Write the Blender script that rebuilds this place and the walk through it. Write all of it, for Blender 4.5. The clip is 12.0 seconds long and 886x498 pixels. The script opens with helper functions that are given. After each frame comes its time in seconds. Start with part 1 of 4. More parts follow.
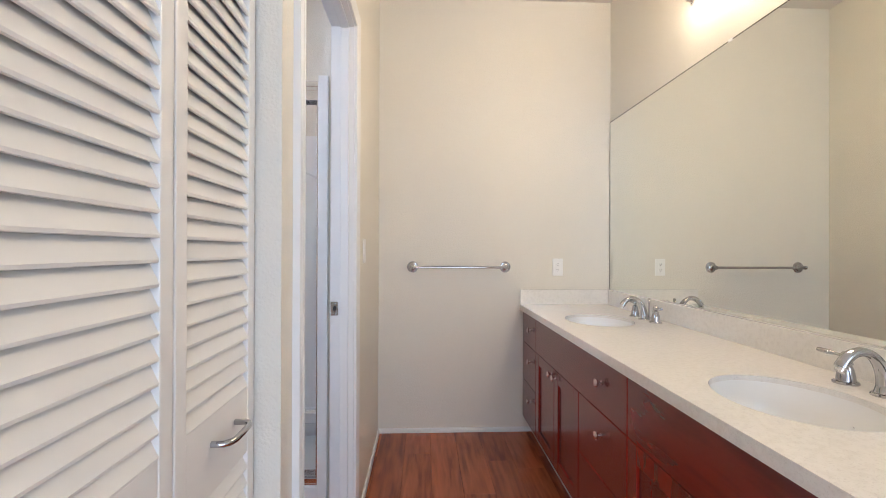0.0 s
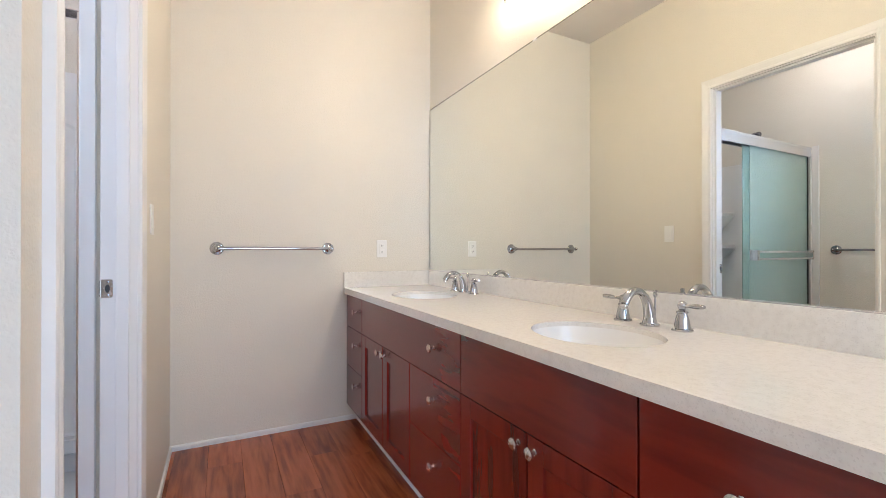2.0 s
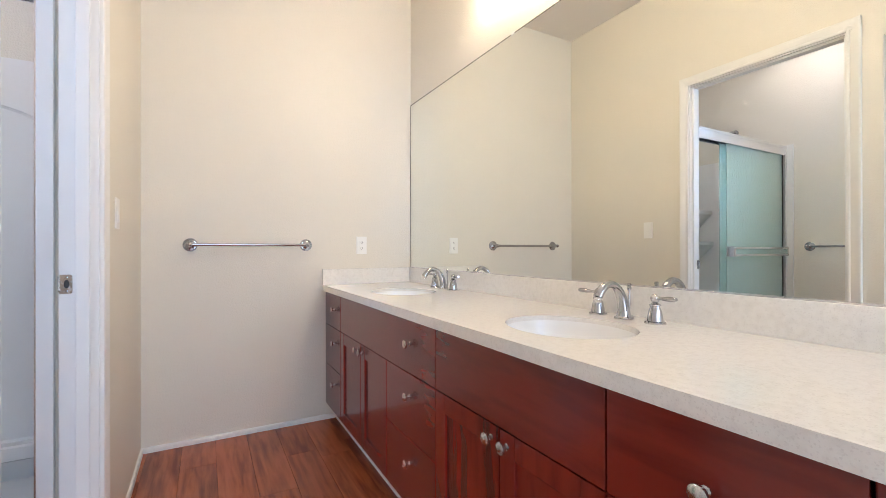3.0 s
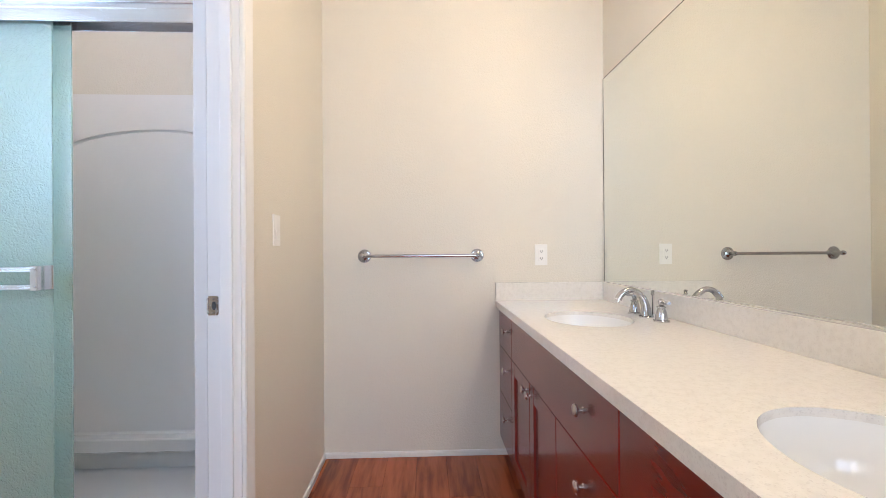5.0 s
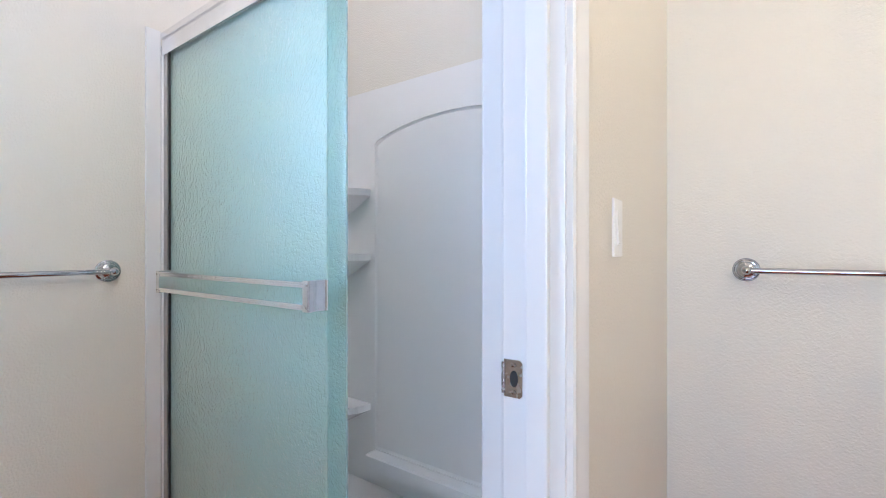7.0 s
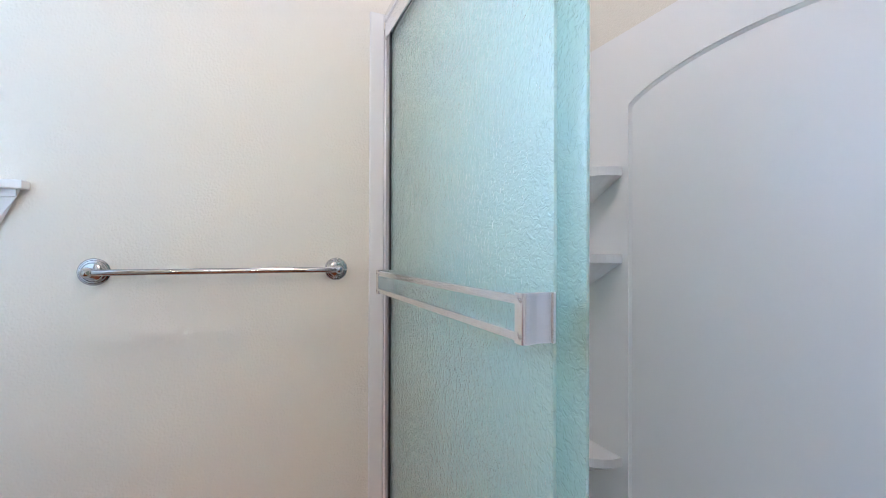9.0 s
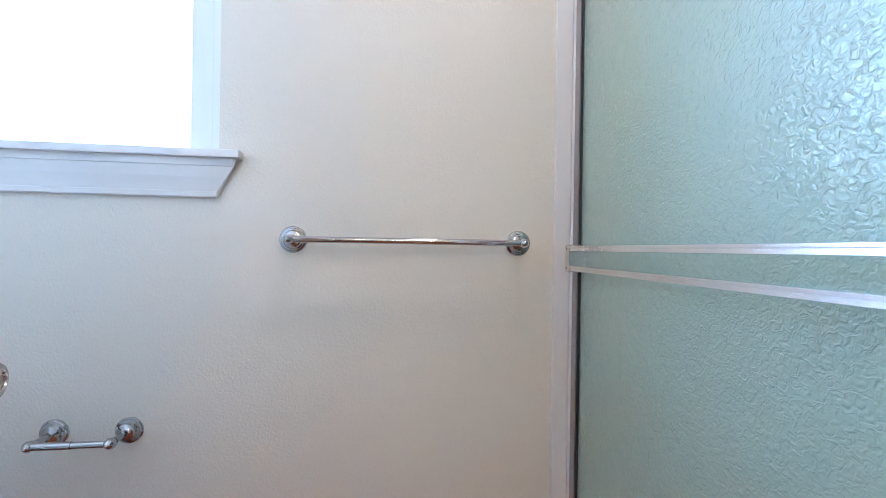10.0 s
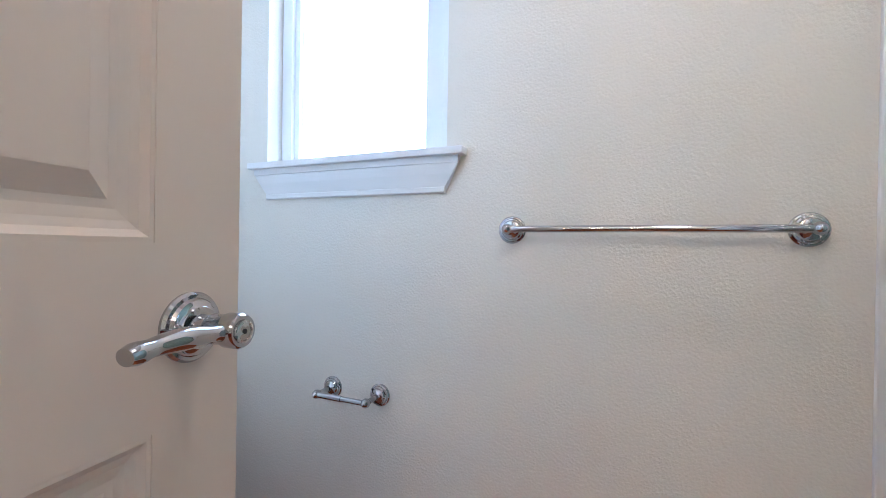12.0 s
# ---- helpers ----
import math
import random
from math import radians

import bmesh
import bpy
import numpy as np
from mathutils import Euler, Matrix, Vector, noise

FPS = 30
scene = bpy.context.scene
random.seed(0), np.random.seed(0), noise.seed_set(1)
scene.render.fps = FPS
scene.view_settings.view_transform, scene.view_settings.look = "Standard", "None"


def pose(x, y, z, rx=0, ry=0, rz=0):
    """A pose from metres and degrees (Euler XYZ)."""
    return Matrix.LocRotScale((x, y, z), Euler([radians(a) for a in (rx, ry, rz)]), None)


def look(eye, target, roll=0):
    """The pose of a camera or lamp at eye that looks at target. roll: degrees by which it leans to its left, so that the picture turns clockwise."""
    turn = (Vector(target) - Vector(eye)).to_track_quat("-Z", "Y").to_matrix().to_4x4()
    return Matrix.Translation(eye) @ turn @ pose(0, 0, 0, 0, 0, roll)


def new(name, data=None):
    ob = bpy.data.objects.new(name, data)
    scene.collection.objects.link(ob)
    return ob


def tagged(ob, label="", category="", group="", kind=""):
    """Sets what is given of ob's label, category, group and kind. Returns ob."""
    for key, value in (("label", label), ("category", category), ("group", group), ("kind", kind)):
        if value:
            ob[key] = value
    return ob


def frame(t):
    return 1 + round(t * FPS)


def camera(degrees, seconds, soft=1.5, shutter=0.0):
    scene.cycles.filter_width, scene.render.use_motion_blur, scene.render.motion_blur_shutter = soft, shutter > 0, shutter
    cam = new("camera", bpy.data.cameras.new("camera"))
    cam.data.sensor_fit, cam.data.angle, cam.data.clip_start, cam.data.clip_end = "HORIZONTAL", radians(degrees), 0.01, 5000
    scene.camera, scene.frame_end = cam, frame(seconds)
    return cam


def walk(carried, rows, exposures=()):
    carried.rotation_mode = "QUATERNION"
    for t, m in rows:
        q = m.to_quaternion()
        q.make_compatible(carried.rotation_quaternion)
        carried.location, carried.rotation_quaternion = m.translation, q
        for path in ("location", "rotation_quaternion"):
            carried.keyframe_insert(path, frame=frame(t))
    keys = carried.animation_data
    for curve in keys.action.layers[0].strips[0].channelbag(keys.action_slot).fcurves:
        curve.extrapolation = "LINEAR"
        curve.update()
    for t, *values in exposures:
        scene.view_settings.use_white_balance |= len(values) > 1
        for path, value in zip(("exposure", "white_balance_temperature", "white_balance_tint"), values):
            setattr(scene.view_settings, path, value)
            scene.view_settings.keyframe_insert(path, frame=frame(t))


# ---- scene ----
cam = camera(91.9, 12.0, soft=0.6)
PATH = [
    (0, (0.075, 0.407, 1.208), (0.16, 2.405, 1.212), 0.2),
    (0.5, (0.056, 0.457, 1.18), (0.418, 2.424, 1.181), 0.1),
    (1, (0.053, 0.506, 1.139), (0.646, 2.416, 1.143), -0.0),
    (1.5, (0.041, 0.522, 1.108), (0.828, 2.361, 1.112), -0.0),
    (2, (0.025, 0.522, 1.083), (0.939, 2.301, 1.09), 0.0),
    (2.5, (0.017, 0.518, 1.058), (1.004, 2.257, 1.065), -0.1),
    (4.3, (0.299, 0.628, 1.101), (0.866, 2.546, 1.096), -0.1),
    (4.5, (0.297, 0.703, 1.103), (0.728, 2.656, 1.101), -0.1),
    (5, (0.34, 0.897, 1.124), (0.411, 2.896, 1.13), -0.4),
    (5.5, (0.285, 1.128, 1.15), (0.131, 3.122, 1.149), -0.2),
    (6, (0.259, 1.332, 1.158), (-0.26, 3.264, 1.16), -0.0),
    (6.5, (0.14, 1.493, 1.155), (-0.747, 3.286, 1.155), -0.1),
    (7, (-0.012, 1.602, 1.16), (-1.16, 3.239, 1.16), 0.0),
    (7.2, (-0.053, 1.627, 1.151), (-1.301, 3.189, 1.145), 0.5),
    (9, (-0.33, 1.894, 1.145), (-2.165, 2.69, 1.156), 0.2),
    (9.5, (-0.422, 1.778, 1.141), (-2.298, 2.470, 1.135), 0.8),
    (10, (-0.532, 1.748, 1.067), (-2.515, 2.011, 1.068), 0.9),
    (10.5, (-0.647, 1.748, 1.017), (-2.629, 1.478, 1.013), 0.8),
    (11, (-0.713, 1.783, 1.017), (-2.619, 1.178, 1.008), 0.8),
    (11.5, (-0.717, 1.805, 1.02), (-2.567, 1.047, 1.015), 0.8),
    (12, (-0.617, 1.783, 1.038), (-2.453, 0.989, 1.03), 0.9),
]
EXPOSURES = [(0.0, -0.10, 6000, 20), (2.5, 0.13, 5900, 20), (5.0, 0.17, 5950, 21), (5.7, 0.22, 5700, 19), (7.0, 0.36, 5450, 19), (9.0, 0.42, 5600, 19), (9.5, 0.29, 5600, 20), (10.5, 0.27, 5450, 22), (12.0, 0.22, 5550, 22)]
walk(cam, [(t, look(eye, target, roll)) for t, eye, target, roll in PATH], EXPOSURES)

# ---- world, lights, exposure ----
world = bpy.data.worlds.new("world")
scene.world = world
world.use_nodes = True
_sky = world.node_tree.nodes.new("ShaderNodeTexSky")
_sky.sky_type, _sky.sun_disc = "NISHITA", False
_sky.sun_elevation, _sky.sun_rotation = radians(40), radians(120)
world.node_tree.links.new(_sky.outputs[0], world.node_tree.nodes["Background"].inputs[0])
world.node_tree.nodes["Background"].inputs[1].default_value = 0.12


def area_lamp(name, m, sx, sy, watts, colour):
    data = bpy.data.lights.new(name, "AREA")
    data.shape, data.size, data.size_y, data.energy, data.color = "RECTANGLE", sx, sy, watts, colour
    ob = new(name, data)
    ob.matrix_world = m
    return ob


# daylight through the toilet-room window, and through the unseen window behind the walk's start
area_lamp("daylight_toilet_window", look((-1.905, 0.925, 1.865), (0.0, 0.925, 1.72)), 0.60, 1.04, 19, (0.44, 0.69, 1.0))
area_lamp("daylight_south_window", look((0.535, -1.65, 1.13), (0.535, 1.0, 1.03)), 1.26, 2.0, 46, (0.66, 0.84, 1.0))
LAMP_Y = (1.18, 1.51, 1.84, 2.17)   # the shades of the vanity light


# ---- materials ----
def material(name, colour, rough=0.5, metal=0.0, vary=0.06, scale=3.0, bump=0.0, bump_scale=200.0, bump_dist=0.001, coat=0.0, spec=0.5, rough_vary=0.0):
    m = bpy.data.materials.new(name)
    m.use_nodes = True
    nt = m.node_tree
    b = nt.nodes["Principled BSDF"]
    b.inputs["Roughness"].default_value, b.inputs["Metallic"].default_value = rough, metal
    b.inputs["Coat Weight"].default_value, b.inputs["Specular IOR Level"].default_value = coat, spec
    b.inputs["Coat Roughness"].default_value = 0.12
    co = nt.nodes.new("ShaderNodeTexCoord")
    n1 = nt.nodes.new("ShaderNodeTexNoise")
    n1.inputs["Scale"].default_value, n1.inputs["Detail"].default_value = scale, 6
    nt.links.new(co.outputs["Object"], n1.inputs["Vector"])
    ramp = nt.nodes.new("ShaderNodeMix")
    ramp.data_type = "RGBA"
    c = Vector(colour)
    ramp.inputs["A"].default_value = (*(c * (1 - vary)), 1)
    ramp.inputs["B"].default_value = (*[min(1, v) for v in c * (1 + vary)], 1)
    nt.links.new(n1.outputs["Fac"], ramp.inputs["Factor"])
    nt.links.new(ramp.outputs["Result"], b.inputs["Base Color"])
    if rough_vary:
        mr = nt.nodes.new("ShaderNodeMapRange")
        mr.inputs["To Min"].default_value, mr.inputs["To Max"].default_value = max(0, rough - rough_vary), rough + rough_vary
        n3 = nt.nodes.new("ShaderNodeTexNoise")
        n3.inputs["Scale"].default_value, n3.inputs["Detail"].default_value = scale * 4, 4
        nt.links.new(co.outputs["Object"], n3.inputs["Vector"])
        nt.links.new(n3.outputs["Fac"], mr.inputs["Value"])
        nt.links.new(mr.outputs["Result"], b.inputs["Roughness"])
    if bump:
        n2 = nt.nodes.new("ShaderNodeTexNoise")
        n2.inputs["Scale"].default_value, n2.inputs["Detail"].default_value = bump_scale, 3
        nt.links.new(co.outputs["Object"], n2.inputs["Vector"])
        bp = nt.nodes.new("ShaderNodeBump")
        bp.inputs["Strength"].default_value, bp.inputs["Distance"].default_value = bump, bump_dist
        nt.links.new(n2.outputs["Fac"], bp.inputs["Height"])
        nt.links.new(bp.outputs["Normal"], b.inputs["Normal"])
    return m


def shader(m):
    return m.node_tree.nodes["Principled BSDF"]


PAINT = material("wall_paint_orange_peel", (0.765, 0.722, 0.628), 0.46, vary=0.025, scale=2.0, bump=1.0, bump_scale=150, bump_dist=0.0019)
CEIL = material("ceiling_paint", (0.75, 0.70, 0.64), 0.7, vary=0.03, bump=0.4, bump_scale=120, bump_dist=0.002)
TRIM = material("white_semi_gloss_trim", (0.80, 0.79, 0.76), 0.32, vary=0.03, scale=6, bump=0.08, bump_scale=60, rough_vary=0.06)
LOUVRE = material("white_louvre_paint", (0.80, 0.79, 0.76), 0.4, vary=0.035, scale=9, bump=0.1, bump_scale=90, rough_vary=0.08)
# white door: the warm light that falls on it is put into this tan
DOOR_WARM_LIT = material("white_door_warm_light_in_colour", (0.75, 0.63, 0.51), 0.38, vary=0.03, scale=5, bump=0.08, bump_scale=90, rough_vary=0.06)
CHROME = material("chrome", (0.47, 0.47, 0.48), 0.04, 1.0, vary=0.02, scale=20, rough_vary=0.03)
NICKEL = material("brushed_nickel", (0.60, 0.58, 0.55), 0.26, 1.0, vary=0.05, scale=30, rough_vary=0.08)
ALU = material("satin_aluminium", (0.84, 0.84, 0.85), 0.24, 1.0, vary=0.03, scale=20, rough_vary=0.06)
PORCELAIN = material("white_porcelain", (0.89, 0.88, 0.85), 0.08, vary=0.02, coat=0.3)
ACRYLIC = material("shower_surround_acrylic", (0.88, 0.87, 0.85), 0.22, vary=0.025, scale=2, bump=0.05, bump_scale=14, rough_vary=0.05)
PLASTIC = material("white_plastic", (0.88, 0.87, 0.84), 0.35, vary=0.02)
DARK = material("dark_slot", (0.03, 0.03, 0.03), 0.6)
VINYL = material("white_vinyl", (0.84, 0.86, 0.88), 0.35, vary=0.02)
# darker copy of the aluminium: the dark reflection is put into its colour
ALU_DARK_REFLECTION = material("aluminium_dark_reflection", (0.46, 0.45, 0.44), 0.30, 1.0, vary=0.04, scale=20, rough_vary=0.06)
RUBBER_AND_GAP = material("black_rubber_and_gap_shade", (0.03, 0.03, 0.03), 0.7)

MIRROR = material("mirror_silver", (0.86, 0.88, 0.84), 0.004, 1.0, vary=0.0)


def wood_material(name, dark, light, rough, coat, stretch, grain=60.0, per_piece=0.0, bump=0.15):
    m = material(name, dark, rough, coat=coat)
    nt = m.node_tree
    b = shader(m)
    co = nt.nodes.new("ShaderNodeTexCoord")
    mp = nt.nodes.new("ShaderNodeMapping")
    mp.inputs["Scale"].default_value = stretch
    nt.links.new(co.outputs["Object"], mp.inputs["Vector"])
    info = nt.nodes.new("ShaderNodeObjectInfo")
    off = nt.nodes.new("ShaderNodeVectorMath")
    off.operation = "MULTIPLY_ADD"
    nt.links.new(info.outputs["Random"], off.inputs[0])
    off.inputs[1].default_value = (37.0, 53.0, 71.0)
    nt.links.new(mp.outputs["Vector"], off.inputs[2])
    n1 = nt.nodes.new("ShaderNodeTexNoise")
    n1.inputs["Scale"].default_value, n1.inputs["Detail"].default_value, n1.inputs["Distortion"].default_value = grain, 5, 0.25
    nt.links.new(off.outputs["Vector"], n1.inputs["Vector"])
    n2 = nt.nodes.new("ShaderNodeTexNoise")
    n2.inputs["Scale"].default_value, n2.inputs["Detail"].default_value = grain * 0.14, 4
    nt.links.new(off.outputs["Vector"], n2.inputs["Vector"])
    add = nt.nodes.new("ShaderNodeMath")
    add.operation = "MULTIPLY_ADD"
    nt.links.new(n2.outputs["Fac"], add.inputs[0])
    add.inputs[1].default_value = 0.9
    nt.links.new(n1.outputs["Fac"], add.inputs[2])
    rnd = nt.nodes.new("ShaderNodeMath")
    rnd.operation = "MULTIPLY_ADD"
    nt.links.new(info.outputs["Random"], rnd.inputs[0])
    rnd.inputs[1].default_value = per_piece
    nt.links.new(add.outputs[0], rnd.inputs[2])
    ramp = nt.nodes.new("ShaderNodeValToRGB")
    ramp.color_ramp.elements[0].position, ramp.color_ramp.elements[0].color = 0.62, (*dark, 1)
    ramp.color_ramp.elements[1].position, ramp.color_ramp.elements[1].color = 1.25 if per_piece == 0 else 1.0, (*light, 1)
    if per_piece:
        sub = nt.nodes.new("ShaderNodeMath")
        sub.operation = "SUBTRACT"
        nt.links.new(rnd.outputs[0], sub.inputs[0])
        sub.inputs[1].default_value = per_piece * 0.5 + 0.1
        nt.links.new(sub.outputs[0], ramp.inputs["Fac"])
    else:
        nt.links.new(rnd.outputs[0], ramp.inputs["Fac"])
    nt.links.new(ramp.outputs["Color"], b.inputs["Base Color"])
    if bump:
        bp = nt.nodes.new("ShaderNodeBump")
        bp.inputs["Strength"].default_value, bp.inputs["Distance"].default_value = bump, 0.0006
        nt.links.new(n1.outputs["Fac"], bp.inputs["Height"])
        nt.links.new(bp.outputs["Normal"], b.inputs["Normal"])
    return m


CHERRY = wood_material("cherry_stained_wood", (0.080, 0.0066, 0.0042), (0.185, 0.0160, 0.0085), 0.27, 0.5, (1.0, 1.0, 0.16), 22, bump=0.0)
CHERRY_H = wood_material("cherry_stained_wood_level_grain", (0.080, 0.0066, 0.0042), (0.185, 0.0160, 0.0085), 0.27, 0.5, (1.0, 0.16, 1.0), 22, bump=0.0)
PLANK = wood_material("reddish_brown_floor_plank", (0.19, 0.043, 0.016), (0.42, 0.108, 0.036), 0.25, 0.10, (1.0, 0.10, 1.0), 34, per_piece=0.22)
SUBFLOOR = material("plank_joint", (0.04, 0.015, 0.008), 0.7)


def quartz_material():
    m = material("speckled_cream_quartz", (0.72, 0.68, 0.60), 0.13, vary=0.03, scale=4, coat=0.1)
    nt, b = m.node_tree, shader(m)
    co = nt.nodes.new("ShaderNodeTexCoord")
    v = nt.nodes.new("ShaderNodeTexVoronoi")
    v.inputs["Scale"].default_value = 420
    nt.links.new(co.outputs["Object"], v.inputs["Vector"])
    r = nt.nodes.new("ShaderNodeValToRGB")
    r.color_ramp.elements[0].position, r.color_ramp.elements[0].color = 0.0, (0.75, 0.715, 0.665, 1)
    r.color_ramp.elements[1].position, r.color_ramp.elements[1].color = 0.20, (0.84, 0.81, 0.755, 1)
    sep = nt.nodes.new("ShaderNodeSeparateColor")
    nt.links.new(v.outputs["Color"], sep.inputs[0])
    nt.links.new(sep.outputs[0], r.inputs["Fac"])
    n = nt.nodes.new("ShaderNodeTexNoise")
    n.inputs["Scale"].default_value, n.inputs["Detail"].default_value = 60, 5
    nt.links.new(co.outputs["Object"], n.inputs["Vector"])
    mix = nt.nodes.new("ShaderNodeMix")
    mix.data_type, mix.blend_type = "RGBA", "MULTIPLY"
    mix.inputs["Factor"].default_value = 0.22
    nt.links.new(r.outputs["Color"], mix.inputs["A"])
    r2 = nt.nodes.new("ShaderNodeValToRGB")
    r2.color_ramp.elements[0].position, r2.color_ramp.elements[0].color = 0.35, (0.75, 0.73, 0.70, 1)
    r2.color_ramp.elements[1].position = 0.55
    nt.links.new(n.outputs["Fac"], r2.inputs["Fac"])
    nt.links.new(r2.outputs["Color"], mix.inputs["B"])
    nt.links.new(mix.outputs["Result"], b.inputs["Base Color"])
    return m


QUARTZ = quartz_material()


def glass_material(name, colour, rough, bump=0.0, bump_scale=60.0, clear=1.0):
    m = material(name, colour, rough, vary=0.0)
    b = shader(m)
    b.inputs["Transmission Weight"].default_value = clear
    b.inputs["IOR"].default_value = 1.45
    if bump:
        nt = m.node_tree
        co = nt.nodes.new("ShaderNodeTexCoord")
        n = nt.nodes.new("ShaderNodeTexNoise")
        n.inputs["Scale"].default_value, n.inputs["Detail"].default_value, n.inputs["Distortion"].default_value = bump_scale, 1, 1.2
        nt.links.new(co.outputs["Object"], n.inputs["Vector"])
        bp = nt.nodes.new("ShaderNodeBump")
        bp.inputs["Strength"].default_value, bp.inputs["Distance"].default_value = bump, 0.0027
        nt.links.new(n.outputs["Fac"], bp.inputs["Height"])
        nt.links.new(bp.outputs["Normal"], b.inputs["Normal"])
        b.inputs["Coat Weight"].default_value, b.inputs["Coat Roughness"].default_value, b.inputs["Coat IOR"].default_value = 1.0, 0.05, 1.75
        nt.links.new(bp.outputs["Normal"], b.inputs["Coat Normal"])
    return m


RAINGLASS = glass_material("obscure_green_shower_glass", (0.71, 0.92, 0.82), 0.24, 1.0, 88, 0.55)
PANE = glass_material("clear_pane", (0.97, 0.98, 0.98), 0.02)


def glow_material(name, colour, strength):
    m = bpy.data.materials.new(name)
    m.use_nodes = True
    nt = m.node_tree
    nt.nodes.remove(nt.nodes["Principled BSDF"])
    e = nt.nodes.new("ShaderNodeEmission")
    e.inputs[0].default_value, e.inputs[1].default_value = (*colour, 1), strength
    nt.links.new(e.outputs[0], nt.nodes["Material Output"].inputs[0])
    return m


SKYGLOW = glow_material("bright_overcast_backdrop", (0.95, 0.98, 1.0), 1.6)
DOME = glow_material("lit_ceiling_dome", (1.0, 0.88, 0.77), 74.0)
LAMPGLASS = glow_material("lit_frosted_shade", (1.0, 0.83, 0.55), 42.0)


# ---- mesh helpers ----
def mesh_of(bm, name, mat, smooth=False):
    bmesh.ops.recalc_face_normals(bm, faces=bm.faces[:])
    me = bpy.data.meshes.new(name)
    bm.to_mesh(me)
    bm.free()
    me.materials.append(mat)
    if smooth:
        me.shade_smooth()
        me.set_sharp_from_angle(angle=radians(38))
    return me


def part(name, bm, mat, parent=None, label="", smooth=False, at=None):
    ob = new(name, mesh_of(bm, name, mat, smooth))
    if parent is not None:
        ob.parent = parent
    if at is not None:
        ob.matrix_basis = at
    if label:
        ob["label"] = label
    return ob


def thing(name, m, label, category, group="", kind=""):
    ob = new(name)
    ob.empty_display_size = 0.05
    ob.matrix_basis = m
    return tagged(ob, label, category, group, kind)


def box(x0, x1, y0, y1, z0, z1, bevel=0.0, bm=None, seg=2):
    own = bmesh.new()
    r = bmesh.ops.create_cube(own, size=1)
    for v in r["verts"]:
        v.co = (x0 + (v.co.x + 0.5) * (x1 - x0), y0 + (v.co.y + 0.5) * (y1 - y0), z0 + (v.co.z + 0.5) * (z1 - z0))
    if bevel:
        bmesh.ops.bevel(own, geom=own.edges[:], offset=bevel, segments=seg, affect="EDGES", profile=0.6)
    if bm is None:
        return own
    me = bpy.data.meshes.new("tmp")
    own.to_mesh(me)
    own.free()
    bm.from_mesh(me)
    bpy.data.meshes.remove(me)
    return bm


def lathe(profile, n=28, m=None, bm=None):
    """A turned solid round z from (radius, height) pairs; m lays it elsewhere."""
    bm = bm or bmesh.new()
    m = m or Matrix()
    rings = []
    for r, z in profile:
        if r < 1e-6:
            rings.append([bm.verts.new(m @ Vector((0, 0, z)))])
        else:
            rings.append([bm.verts.new(m @ Vector((r * math.cos(2 * math.pi * k / n), r * math.sin(2 * math.pi * k / n), z))) for k in range(n)])
    for a, b in zip(rings, rings[1:]):
        for k in range(n):
            q = [a[k % len(a)], a[(k + 1) % len(a)], b[(k + 1) % len(b)], b[k % len(b)]]
            q = list(dict.fromkeys(q))
            if len(q) > 2:
                bm.faces.new(q)
    for ring in (rings[0], rings[-1]):
        if len(ring) > 2:
            bm.faces.new(ring)
    return bm


def tube(points, radii, n=16, bm=None, flat=1.0):
    """A round bar along points; flat squeezes it across its binormal."""
    bm = bm or bmesh.new()
    pts = [Vector(p) for p in points]
    if not hasattr(radii, "__len__"):
        radii = [radii] * len(pts)
    rings, up = [], None
    for i, p in enumerate(pts):
        d = (pts[min(i + 1, len(pts) - 1)] - pts[max(i - 1, 0)]).normalized()
        if up is None:
            up = d.orthogonal().normalized() if abs(d.z) > 0.9 else (Vector((0, 0, 1)) - d * d.z).normalized()
        else:
            up = (up - d * up.dot(d)).normalized()
        side = d.cross(up)
        rings.append([bm.verts.new(p + radii[i] * (math.cos(2 * math.pi * k / n) * up * flat + math.sin(2 * math.pi * k / n) * side)) for k in range(n)])
    for a, b in zip(rings, rings[1:]):
        for k in range(n):
            bm.faces.new((a[k], a[(k + 1) % n], b[(k + 1) % n], b[k]))
    bm.faces.new(rings[0])
    bm.faces.new(rings[-1])
    return bm


def prism(outline, x0, x1, axis="x", bm=None):
    """An outline in the other two axes, drawn out along axis from x0 to x1."""
    bm = bm or bmesh.new()
    def put(a, b, c):
        return {"x": (c, a, b), "y": (a, c, b), "z": (a, b, c)}[axis]
    lo = [bm.verts.new(put(a, b, x0)) for a, b in outline]
    hi = [bm.verts.new(put(a, b, x1)) for a, b in outline]
    k = len(outline)
    for i in range(k):
        bm.faces.new((lo[i], lo[(i + 1) % k], hi[(i + 1) % k], hi[i]))
    bm.faces.new(lo)
    bm.faces.new(hi)
    return bm


def structure(name, bm, mat, label, category, m=None, smooth=False):
    ob = part(name, bm, mat, smooth=smooth, at=m)
    return tagged(ob, label, category, kind="structure")


def boxes(*rows):
    bm = bmesh.new()
    for r in rows:
        box(*r, bm=bm)
    return bm


